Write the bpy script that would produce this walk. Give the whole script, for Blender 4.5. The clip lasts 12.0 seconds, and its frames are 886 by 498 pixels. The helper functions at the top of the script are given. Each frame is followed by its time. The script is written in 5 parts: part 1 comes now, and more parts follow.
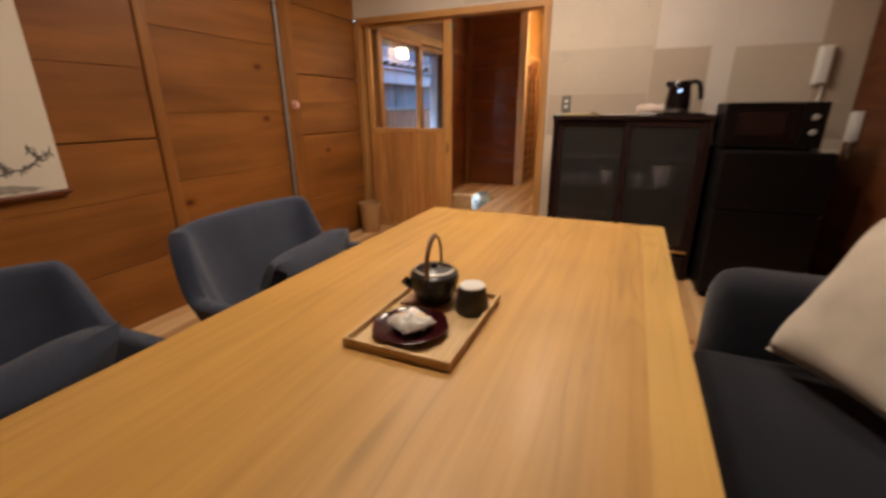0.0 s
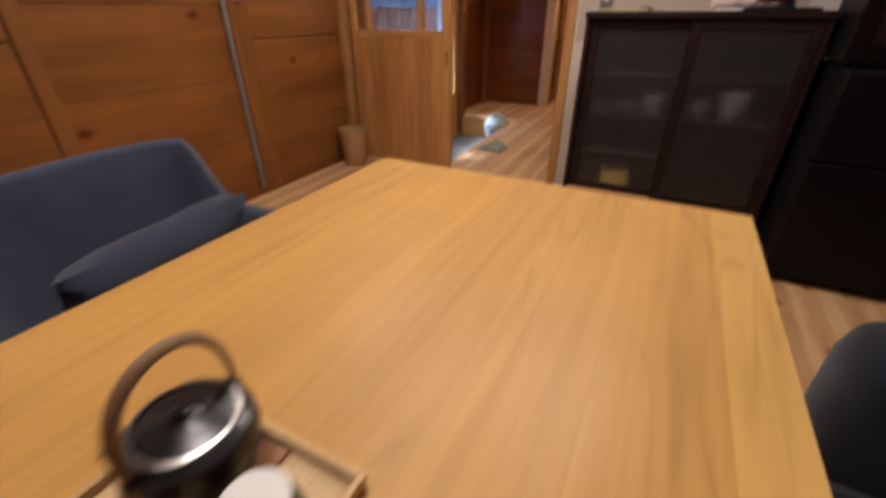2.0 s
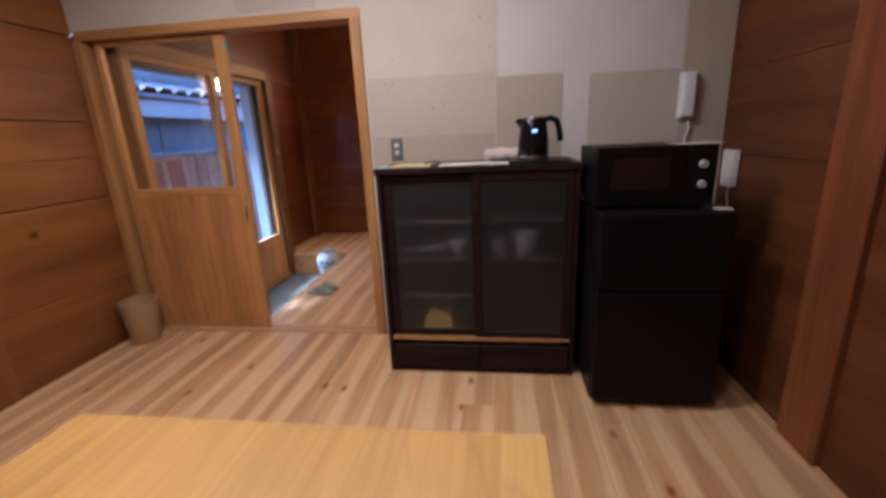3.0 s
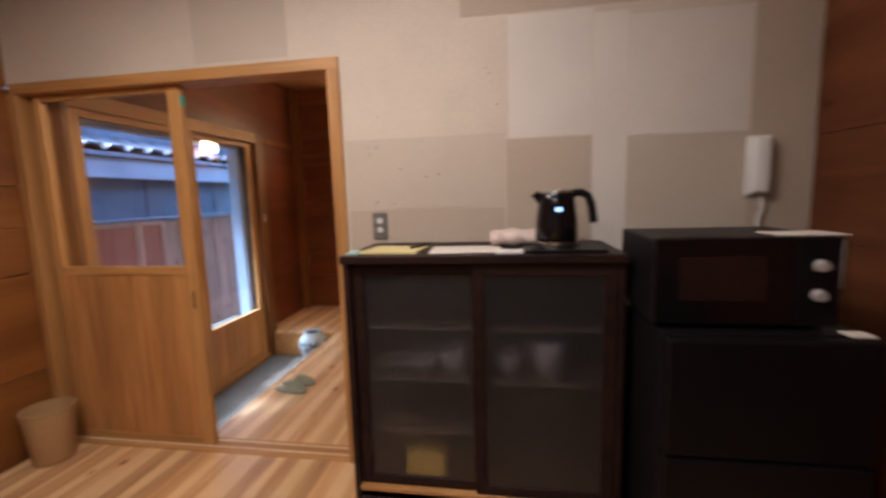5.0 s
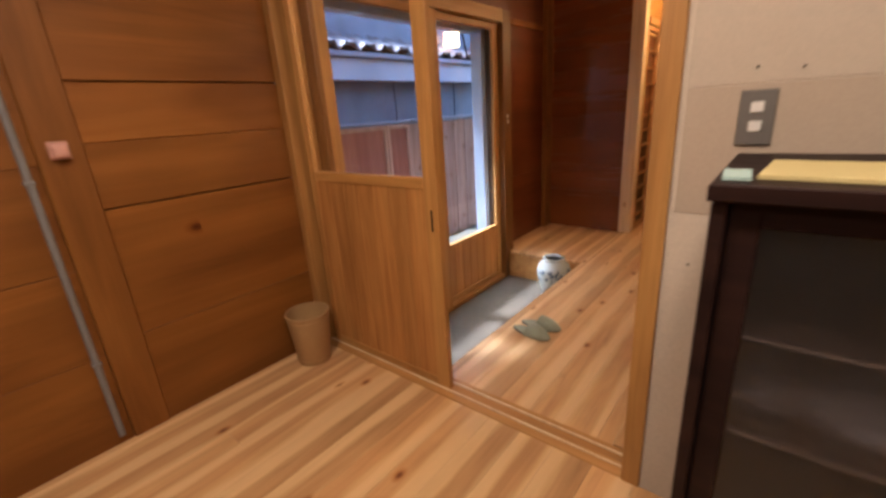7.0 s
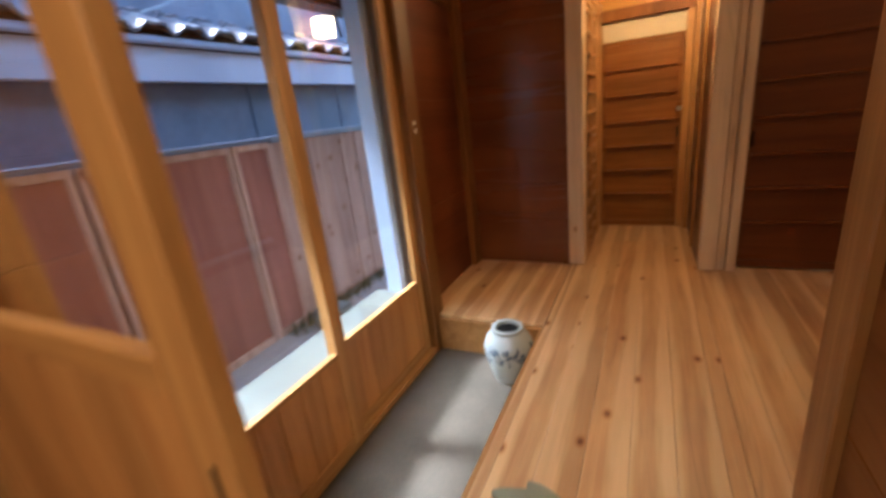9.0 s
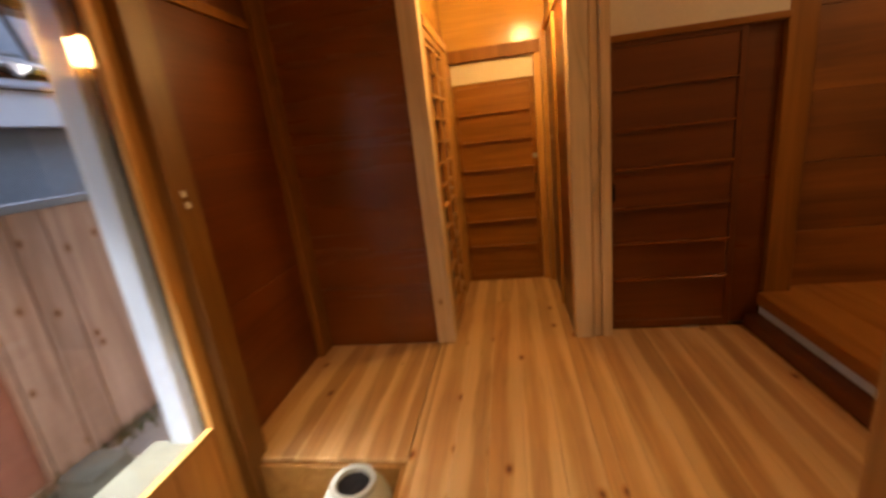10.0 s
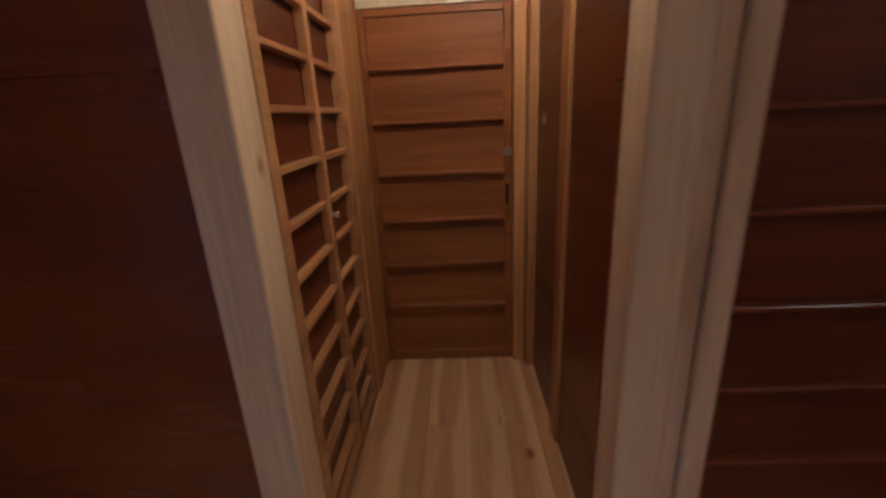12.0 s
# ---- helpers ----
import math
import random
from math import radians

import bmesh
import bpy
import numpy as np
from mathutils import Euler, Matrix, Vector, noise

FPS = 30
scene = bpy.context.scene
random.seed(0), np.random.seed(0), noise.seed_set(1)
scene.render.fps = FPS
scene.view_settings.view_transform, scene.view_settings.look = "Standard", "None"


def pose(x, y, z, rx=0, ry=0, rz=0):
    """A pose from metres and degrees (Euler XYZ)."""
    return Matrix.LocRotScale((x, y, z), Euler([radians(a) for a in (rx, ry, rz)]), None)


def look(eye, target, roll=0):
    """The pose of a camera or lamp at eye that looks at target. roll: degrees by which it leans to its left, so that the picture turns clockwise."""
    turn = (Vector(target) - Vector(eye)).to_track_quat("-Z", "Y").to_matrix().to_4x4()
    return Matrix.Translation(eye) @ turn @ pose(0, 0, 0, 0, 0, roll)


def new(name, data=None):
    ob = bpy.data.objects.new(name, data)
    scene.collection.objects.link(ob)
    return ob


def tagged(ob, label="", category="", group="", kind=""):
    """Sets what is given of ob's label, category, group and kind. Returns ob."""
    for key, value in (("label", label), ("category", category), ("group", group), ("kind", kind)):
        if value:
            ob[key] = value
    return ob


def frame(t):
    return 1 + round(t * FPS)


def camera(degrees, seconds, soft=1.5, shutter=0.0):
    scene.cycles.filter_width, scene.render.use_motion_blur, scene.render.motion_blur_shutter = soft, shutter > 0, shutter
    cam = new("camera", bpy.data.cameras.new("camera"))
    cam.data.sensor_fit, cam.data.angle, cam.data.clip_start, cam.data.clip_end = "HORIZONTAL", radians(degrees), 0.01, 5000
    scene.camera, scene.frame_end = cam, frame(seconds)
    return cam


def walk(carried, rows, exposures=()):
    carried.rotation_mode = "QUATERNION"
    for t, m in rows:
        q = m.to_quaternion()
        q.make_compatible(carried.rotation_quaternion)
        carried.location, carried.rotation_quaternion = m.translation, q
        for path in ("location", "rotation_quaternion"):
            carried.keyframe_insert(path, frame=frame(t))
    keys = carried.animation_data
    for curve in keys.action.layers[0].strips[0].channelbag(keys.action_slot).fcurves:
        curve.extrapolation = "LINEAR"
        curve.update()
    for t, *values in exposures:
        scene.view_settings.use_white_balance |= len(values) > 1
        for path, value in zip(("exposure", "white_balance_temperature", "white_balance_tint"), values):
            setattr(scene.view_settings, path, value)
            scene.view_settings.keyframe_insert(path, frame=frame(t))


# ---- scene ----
cam = camera(93.2, 12.0, 2.9, 0.5)
PATH = [
    (0, (0.137, -0.095, 1.214), (-0.628, 1.641, 0.582), -0.5),
    (0.5, (0.081, 0.041, 1.176), (-0.865, 1.606, 0.367), -1.6),
    (1, (0.028, 0.267, 1.145), (-0.974, 1.655, 0.111), -0.5),
    (1.5, (0.006, 0.408, 1.128), (-0.735, 1.872, -0.015), 1.9),
    (2, (0.063, 0.674, 1.173), (-0.74, 2.216, 0.183), -0.3),
    (2.2, (0.075, 0.754, 1.186), (-0.557, 2.450, 0.335), 0.7),
    (2.5, (0.126, 0.846, 1.256), (-0.285, 2.66, 0.523), -0.0),
    (2.7, (0.173, 0.901, 1.29), (-0.148, 2.765, 0.642), -1.0),
    (3, (0.213, 1.098, 1.329), (-0.051, 3.008, 0.797), -2.6),
    (3.2, (0.239, 1.208, 1.321), (0.038, 3.149, 0.885), -1.3),
    (4.8, (0.252, 1.682, 1.383), (0.044, 3.656, 1.132), -1.7),
    (5, (0.213, 1.723, 1.381), (-0.097, 3.683, 1.13), -1.7),
    (5.5, (0.155, 1.92, 1.378), (-0.724, 3.703, 1.157), -2.6),
    (6, (0.067, 2.094, 1.346), (-1.229, 3.575, 0.989), -0.3),
    (6.3, (-0.014, 2.217, 1.332), (-1.368, 3.625, 0.902), -2.2),
    (6.5, (-0.107, 2.226, 1.329), (-1.412, 3.669, 0.866), -2.1),
    (7, (-0.326, 2.39, 1.308), (-1.542, 3.85, 0.685), -3.8),
    (7.2, (-0.407, 2.5, 1.283), (-1.612, 3.955, 0.624), -4.6),
    (8.8, (-0.949, 3.399, 1.266), (-1.944, 5.008, 0.616), -7.0),
    (9, (-1.044, 3.505, 1.264), (-1.913, 5.199, 0.653), -6.7),
    (9.5, (-1.114, 3.835, 1.298), (-1.672, 5.681, 0.769), -7.1),
    (10, (-1.056, 4.284, 1.339), (-1.385, 6.184, 0.811), -6.8),
    (10.5, (-1.054, 4.721, 1.32), (-1.121, 6.64, 0.762), -3.4),
    (11, (-1.034, 5.145, 1.318), (-1.128, 7.072, 0.791), -4.8),
    (11.5, (-1.064, 5.566, 1.274), (-1.047, 7.48, 0.696), -3.3),
    (12, (-1.057, 5.947, 1.253), (-1.137, 7.851, 0.646), -3.0),
]
EXPOSURES = [(0.0, 2.5, 5800, 13), (1.2, 2.45, 6300, 12), (2.5, 2.4, 4600, 18), (5.0, 2.5, 5050, 15), (5.5, 2.48, 5450, 18), (7.2, 2.5, 5900, 19), (9.0, 2.45, 5700, 13), (9.5, 2.45, 6900, 16), (10.0, 2.52, 8300, 16), (10.5, 2.6, 8700, 12), (11.0, 2.12, 6700, 10), (11.5, 1.92, 4950, 10), (12.0, 1.88, 4150, 11)]
walk(cam, [(t, look(eye, target, roll)) for t, eye, target, roll in PATH], EXPOSURES)

# ---- world, sun, lamps ----
world = bpy.data.worlds.new("world")
scene.world = world
world.use_nodes = True
wn = world.node_tree
sky = wn.nodes.new("ShaderNodeTexSky")
sky.sky_type, sky.sun_disc = "NISHITA", False
sky.sun_elevation, sky.sun_rotation = radians(56.5), radians(257)
sky.ozone_density, sky.air_density, sky.dust_density = 3.0, 1.4, 2.5
wn.links.new(sky.outputs[0], wn.nodes["Background"].inputs[0])
wn.nodes["Background"].inputs[1].default_value = 0.15
sun_data = bpy.data.lights.new("sun", "SUN")
sun_data.energy, sun_data.angle, sun_data.color = 2.6, radians(8), (0.84, 0.93, 1.0)
sun = new("sun", sun_data)
sun.matrix_world = look((-8, 3.6, 9.7), (-1.7, 5.0, 0))

WARM = (1.0, 0.66, 0.34)


def globe_light(name, at, watts, radius, color):
    d = bpy.data.lights.new(name, "POINT")
    d.shadow_soft_size, d.energy, d.color = radius, watts, color
    o = new(name, d)
    o.location = at
    return o


# disc lamps shine down, the bare one near the kitchen wall all round
DINING_LAMPS = [(-0.55, 1.0, 2.52, 2.3, "AREA"), (-0.18, 2.50, 2.52, 4.7, "POINT"), (-1.15, 2.45, 2.52, 1.7, "AREA")]
for lx, ly, lz, watts, shape in DINING_LAMPS:
    if shape == "POINT":
        globe_light("dining_light", (lx, ly, lz - 0.17), watts, 0.10, (1.0, 0.79, 0.56))
    else:
        disc = bpy.data.lights.new("dining_light", "AREA")
        disc.shape, disc.size, disc.energy, disc.color = "DISK", 0.40, watts, (1.0, 0.79, 0.56)
        new("dining_light", disc).location = (lx, ly, lz - 0.03)
# Place of the added lantern that fills the hall with light.
HALL_FILL = (-0.98, 4.85, 2.6)
globe_light("raised_room_light", (1.35, 5.95, 2.38), 2.5, 0.08, WARM)


# ---- materials ----
def shader(name):
    m = bpy.data.materials.new(name)
    m.use_nodes = True
    n = m.node_tree.nodes
    return m, m.node_tree, n["Principled BSDF"]


def node(tree, kind, **values):
    n = tree.nodes.new(kind)
    for key, value in values.items():
        n.inputs[key].default_value = value
    return n


def math_node(tree, op, a, b):
    n = tree.nodes.new("ShaderNodeMath")
    n.operation = op
    for i, v in enumerate((a, b)):
        if isinstance(v, (int, float)):
            n.inputs[i].default_value = v
        else:
            tree.links.new(v, n.inputs[i])
    return n.outputs[0]


def mix_color(tree, mode, factor, a, b):
    n = tree.nodes.new("ShaderNodeMix")
    n.data_type, n.blend_type = "RGBA", mode
    for socket, v in ((n.inputs[0], factor), (n.inputs[6], a), (n.inputs[7], b)):
        if isinstance(v, (int, float)):
            socket.default_value = v
        elif isinstance(v, tuple):
            socket.default_value = (*v, 1)
        else:
            tree.links.new(v, socket)
    return n.outputs[2]


def ramp(tree, fac, stops):
    n = tree.nodes.new("ShaderNodeValToRGB")
    e = n.color_ramp.elements
    while len(e) < len(stops):
        e.new(0.5)
    for el, (pos, c) in zip(e, stops):
        el.position = pos
        el.color = (*c, 1) if isinstance(c, tuple) else (c, c, c, 1)
    tree.links.new(fac, n.inputs[0])
    return n.outputs[0]


def placed(tree, scale, shift=True):
    """World place, stretched, with each piece's own shift."""
    geo = tree.nodes.new("ShaderNodeNewGeometry")
    mp = tree.nodes.new("ShaderNodeVectorMath")
    mp.operation = "MULTIPLY"
    mp.inputs[1].default_value = scale
    tree.links.new(geo.outputs["Position"], mp.inputs[0])
    if not shift:
        return mp.outputs[0]
    info = tree.nodes.new("ShaderNodeObjectInfo")
    add = tree.nodes.new("ShaderNodeVectorMath")
    add.operation = "ADD"
    comb = tree.nodes.new("ShaderNodeCombineXYZ")
    for i, k in enumerate((17.0, 31.0, 53.0)):
        tree.links.new(math_node(tree, "MULTIPLY", info.outputs["Random"], k), comb.inputs[i])
    tree.links.new(mp.outputs[0], add.inputs[0])
    tree.links.new(comb.outputs[0], add.inputs[1])
    return add.outputs[0]


def wood(name, dark, mid, light, axis="y", rough=0.5, fine=1.0, knots=0.0, vary=0.3, bump=0.15, spec=0.4, pores=0.3, swirl=0.7, rare=0.42, figure=0.0, sap=0.0, cloud=0.0, edge=None):
    """Sawn wood: long bands of grain, fine fibre, a few knots, each board a little different."""
    m, tree, bsdf = shader(name)
    along, across = 0.9 * fine, 13.0 * fine
    sc = {"x": (along, across, across), "y": (across, along, across), "z": (across, across, along)}[axis]
    vec = placed(tree, sc)
    warp = node(tree, "ShaderNodeTexNoise", Scale=0.9, Detail=3.0)
    tree.links.new(vec, warp.inputs["Vector"])
    bands = node(tree, "ShaderNodeTexNoise", Scale=1.0, Detail=5.0, Roughness=0.62, Distortion=swirl)
    tree.links.new(vec, bands.inputs["Vector"])
    col = ramp(tree, bands.outputs["Fac"], [(0.28, dark), (0.5, mid), (0.72, light)])
    fs = tuple(s * (7.0 if s > 5 * fine else 3.0) for s in sc)
    fibre = node(tree, "ShaderNodeTexNoise", Scale=1.0, Detail=3.0, Roughness=0.6)
    tree.links.new(placed(tree, fs), fibre.inputs["Vector"])
    col = mix_color(tree, "MULTIPLY", pores, col, ramp(tree, fibre.outputs["Fac"], [(0.3, 0.45), (0.6, 1.0)]))
    info = tree.nodes.new("ShaderNodeObjectInfo")
    tone = tree.nodes.new("ShaderNodeMapRange")
    tone.inputs[3].default_value, tone.inputs[4].default_value = 1 - vary, 1 + vary * 0.6
    tree.links.new(info.outputs["Random"], tone.inputs[0])
    col = mix_color(tree, "MULTIPLY", 1.0, col, tone.outputs[0])
    blotch = node(tree, "ShaderNodeTexNoise", Scale=2.3, Detail=2.0)
    tree.links.new(placed(tree, (1, 1, 1), False), blotch.inputs["Vector"])
    col = mix_color(tree, "MULTIPLY", 0.5, col, ramp(tree, blotch.outputs["Fac"], [(0.3, 0.72), (0.65, 1.0)]))
    if figure:
        # cathedral figure: contour lines of a slow, stretched noise, in patches
        fa = {"x": (0.5, 5.0, 5.0), "y": (5.0, 0.5, 5.0), "z": (5.0, 5.0, 0.5)}[axis]
        slow = node(tree, "ShaderNodeTexNoise", Scale=0.8, Detail=2.0, Roughness=0.5, Distortion=0.5)
        tree.links.new(placed(tree, fa), slow.inputs["Vector"])
        rings = math_node(tree, "PINGPONG", math_node(tree, "MULTIPLY", slow.outputs["Fac"], 15.0), 0.5)
        lines = ramp(tree, rings, [(0.0, 0.50), (0.10, 0.80), (0.26, 1.0)])
        patch = node(tree, "ShaderNodeTexNoise", Scale=1.7, Detail=2.0)
        tree.links.new(placed(tree, fa), patch.inputs["Vector"])
        where = ramp(tree, patch.outputs["Fac"], [(0.50, 0.0), (0.68, figure)])
        col = mix_color(tree, "MULTIPLY", where, col, lines)
    if cloud:
        # broad uneven darkening along the grain
        ca = {"x": (0.8, 4.5, 4.5), "y": (4.5, 0.8, 4.5), "z": (4.5, 4.5, 0.8)}[axis]
        drift = node(tree, "ShaderNodeTexNoise", Scale=1.0, Detail=2.0, Roughness=0.45, Distortion=0.5)
        tree.links.new(placed(tree, ca), drift.inputs["Vector"])
        col = mix_color(tree, "MULTIPLY", cloud, col, ramp(tree, drift.outputs["Fac"], [(0.34, (0.50, 0.42, 0.36)), (0.52, 0.95), (0.70, (1.22, 1.20, 1.12))]))
    if edge:
        # pale sapwood along the board's edges, a wavering line against the heart
        geo = tree.nodes.new("ShaderNodeNewGeometry")
        here = tree.nodes.new("ShaderNodeVectorMath")
        here.operation = "SUBTRACT"
        tree.links.new(geo.outputs["Position"], here.inputs[0])
        tree.links.new(info.outputs["Location"], here.inputs[1])
        part_xyz = tree.nodes.new("ShaderNodeSeparateXYZ")
        tree.links.new(here.outputs[0], part_xyz.inputs[0])
        waver = node(tree, "ShaderNodeTexNoise", Scale=1.0, Detail=3.0, Roughness=0.55)
        tree.links.new(placed(tree, (9.0, 1.1, 9.0)), waver.inputs["Vector"])
        lean = math_node(tree, "MULTIPLY", math_node(tree, "SUBTRACT", info.outputs["Random"], 0.5), 0.085)
        sway = math_node(tree, "MULTIPLY", math_node(tree, "SUBTRACT", waver.outputs["Fac"], 0.5), 0.11)
        off = math_node(tree, "ABSOLUTE", math_node(tree, "ADD", part_xyz.outputs[0], math_node(tree, "ADD", lean, sway)), 0.0)
        rim = ramp(tree, math_node(tree, "MULTIPLY", off, 10.0), [(0.36, 0.0), (0.60, 0.88)])
        col = mix_color(tree, "MIX", rim, col, mix_color(tree, "MULTIPLY", 1.0, edge, ramp(tree, bands.outputs["Fac"], [(0.3, 0.86), (0.65, 1.0)])))
    if sap:
        # pale sapwood streaks along some boards
        sa = {"x": (0.10, 4.6, 4.6), "y": (4.6, 0.10, 4.6), "z": (4.6, 4.6, 0.10)}[axis]
        streak = node(tree, "ShaderNodeTexNoise", Scale=1.0, Detail=1.0)
        tree.links.new(placed(tree, sa), streak.inputs["Vector"])
        col = mix_color(tree, "MIX", ramp(tree, streak.outputs["Fac"], [(0.46, 0.0), (0.64, sap)]), col, tuple(min(0.85, v * 1.12) for v in light))
    if knots:
        ks = {"x": (4.2, 7, 7), "y": (7, 4.2, 7), "z": (7, 7, 4.2)}[axis]
        vor = node(tree, "ShaderNodeTexVoronoi", Scale=0.75)
        vor.voronoi_dimensions = "2D"
        sep = tree.nodes.new("ShaderNodeSeparateXYZ")
        comb = tree.nodes.new("ShaderNodeCombineXYZ")
        tree.links.new(placed(tree, ks), sep.inputs[0])
        a, b, c = {"x": (0, 1, 2), "y": (1, 0, 2), "z": (2, 0, 1)}[axis]
        tree.links.new(sep.outputs[a], comb.inputs[0])
        tree.links.new(math_node(tree, "ADD", sep.outputs[b], sep.outputs[c]), comb.inputs[1])
        tree.links.new(comb.outputs[0], vor.inputs["Vector"])
        spot = ramp(tree, vor.outputs["Distance"], [(0.03 * knots, (0.30, 0.15, 0.07)), (0.075 * knots, (0.80, 0.64, 0.48)), (0.13 * knots, 1.0)])
        pick = ramp(tree, vor.outputs["Color"], [(rare, 0.0), (rare + 0.04, 1.0)])
        col = mix_color(tree, "MULTIPLY", pick, col, spot)
    tree.links.new(col, bsdf.inputs["Base Color"])
    r = ramp(tree, bands.outputs["Fac"], [(0.2, min(1, rough + 0.12)), (0.8, max(0.05, rough - 0.08))])
    tree.links.new(r, bsdf.inputs["Roughness"])
    bsdf.inputs["Specular IOR Level"].default_value = spec
    bp = node(tree, "ShaderNodeBump", Strength=bump, Distance=0.004)
    tree.links.new(fibre.outputs["Fac"], bp.inputs["Height"])
    tree.links.new(bp.outputs[0], bsdf.inputs["Normal"])
    return m


def plain(name, color, rough=0.5, metal=0.0, grain=60.0, amount=0.12, bump=0.0, spec=0.5, stain=0.15):
    """A surface of one colour with fine and broad unevenness."""
    m, tree, bsdf = shader(name)
    n1 = node(tree, "ShaderNodeTexNoise", Scale=grain, Detail=4.0, Roughness=0.6)
    n2 = node(tree, "ShaderNodeTexNoise", Scale=2.2, Detail=3.0)
    v = placed(tree, (1, 1, 1))
    tree.links.new(v, n1.inputs["Vector"])
    tree.links.new(v, n2.inputs["Vector"])
    c = mix_color(tree, "MULTIPLY", 1.0, color, ramp(tree, n1.outputs["Fac"], [(0.3, 1 - amount), (0.7, 1.0)]))
    c = mix_color(tree, "MULTIPLY", 1.0, c, ramp(tree, n2.outputs["Fac"], [(0.3, 1 - stain), (0.65, 1.0)]))
    tree.links.new(c, bsdf.inputs["Base Color"])
    r = ramp(tree, n2.outputs["Fac"], [(0.3, min(1, rough + 0.07)), (0.7, max(0.03, rough - 0.05))])
    tree.links.new(r, bsdf.inputs["Roughness"])
    bsdf.inputs["Metallic"].default_value = metal
    bsdf.inputs["Specular IOR Level"].default_value = spec
    if bump:
        bp = node(tree, "ShaderNodeBump", Strength=bump, Distance=0.003)
        tree.links.new(n1.outputs["Fac"], bp.inputs["Height"])
        tree.links.new(bp.outputs[0], bsdf.inputs["Normal"])
    return m


def fabric(name, color):
    """Woven cloth: two crossed threads and a soft sheen."""
    m, tree, bsdf = shader(name)
    v = placed(tree, (1, 1, 1))
    total = None
    for d in ("X", "Z"):
        w = node(tree, "ShaderNodeTexWave", Scale=190.0, Distortion=1.5, Detail=2.0)
        w.bands_direction = d
        tree.links.new(v, w.inputs["Vector"])
        total = w.outputs["Fac"] if total is None else math_node(tree, "MULTIPLY", total, w.outputs["Fac"])
    n2 = node(tree, "ShaderNodeTexNoise", Scale=7.0, Detail=4.0)
    tree.links.new(v, n2.inputs["Vector"])
    c = mix_color(tree, "MULTIPLY", 1.0, color, ramp(tree, n2.outputs["Fac"], [(0.3, 0.75), (0.7, 1.0)]))
    c = mix_color(tree, "MULTIPLY", 0.5, c, ramp(tree, total, [(0.0, 0.7), (0.8, 1.0)]))
    tree.links.new(c, bsdf.inputs["Base Color"])
    bsdf.inputs["Roughness"].default_value = 0.95
    bsdf.inputs["Specular IOR Level"].default_value = 0.15
    bsdf.inputs["Sheen Weight"].default_value = 0.25
    bp = node(tree, "ShaderNodeBump", Strength=0.35, Distance=0.002)
    tree.links.new(total, bp.inputs["Height"])
    tree.links.new(bp.outputs[0], bsdf.inputs["Normal"])
    return m


def glass_mat(name, tint=(1, 1, 1), rough=0.0, clear=1.0):
    m, tree, bsdf = shader(name)
    bsdf.inputs["Base Color"].default_value = (*tint, 1)
    bsdf.inputs["Roughness"].default_value = rough
    bsdf.inputs["Transmission Weight"].default_value = clear
    bsdf.inputs["IOR"].default_value = 1.45
    return m


def glow(name, color, strength):
    m, tree, bsdf = shader(name)
    bsdf.inputs["Base Color"].default_value = (0.8, 0.75, 0.65, 1)
    bsdf.inputs["Emission Color"].default_value = (*color, 1)
    bsdf.inputs["Emission Strength"].default_value = strength
    return m


M_FLOOR = wood("cedar_floor", (0.47, 0.245, 0.10), (0.61, 0.35, 0.155), (0.70, 0.44, 0.205), "y", 0.32, 0.8, 1.05, 0.16, 0.10, 0.45, 0.2, rare=0.68, figure=0.4, edge=(0.765, 0.52, 0.265))
M_WALL = wood("old_plank", (0.195, 0.068, 0.012), (0.255, 0.096, 0.017), (0.31, 0.124, 0.024), "y", 0.5, 0.30, 1.5, 0.16, 0.2, 0.25, 0.10, 0.9, rare=0.8, figure=0.3, cloud=0.55)
M_WALLE = wood("dark_plank", (0.115, 0.036, 0.012), (0.165, 0.054, 0.017), (0.215, 0.078, 0.025), "y", 0.46, 0.35, 1.2, 0.2, 0.2, 0.25, 0.12, 1.0, rare=0.82, figure=0.3, cloud=0.7)
M_WALLX = wood("old_plank_x", (0.15, 0.048, 0.011), (0.23, 0.080, 0.019), (0.30, 0.115, 0.028), "x", 0.42, 0.4, 1.2, 0.15, 0.15, rare=0.8, figure=0.4, cloud=0.7)
M_DARK = wood("bengara_board", (0.10, 0.026, 0.0058), (0.142, 0.039, 0.0085), (0.185, 0.054, 0.012), "x", 0.30, 0.4, 0.8, 0.06, 0.05, 0.4, 0.2, rare=0.9, figure=0.2)
M_SHEET = wood("red_brown_sheet", (0.168, 0.046, 0.0098), (0.192, 0.055, 0.0118), (0.215, 0.064, 0.0142), "x", 0.24, 0.35, 0.9, 0.05, 0.05, 0.5, 0.08, rare=0.85, figure=0.12, cloud=0.22)
M_DARKY = wood("bengara_board_y", (0.090, 0.0205, 0.0052), (0.13, 0.032, 0.0078), (0.17, 0.046, 0.0115), "y", 0.32, 0.4, 0.8, 0.06, 0.08, 0.4, 0.12, rare=0.85, figure=0.2, cloud=0.3)
M_POST = wood("new_post", (0.62, 0.43, 0.25), (0.75, 0.55, 0.345), (0.83, 0.65, 0.44), "z", 0.46, 0.8, 0.9, 0.10, 0.15, rare=0.74, figure=0.6, sap=0.5)
M_TRIM = wood("trim_wood", (0.3672, 0.1674, 0.04536), (0.486, 0.243, 0.0702), (0.594, 0.324, 0.1026), "z", 0.45, 0.9, 0.0, 0.15, 0.15, figure=0.25)
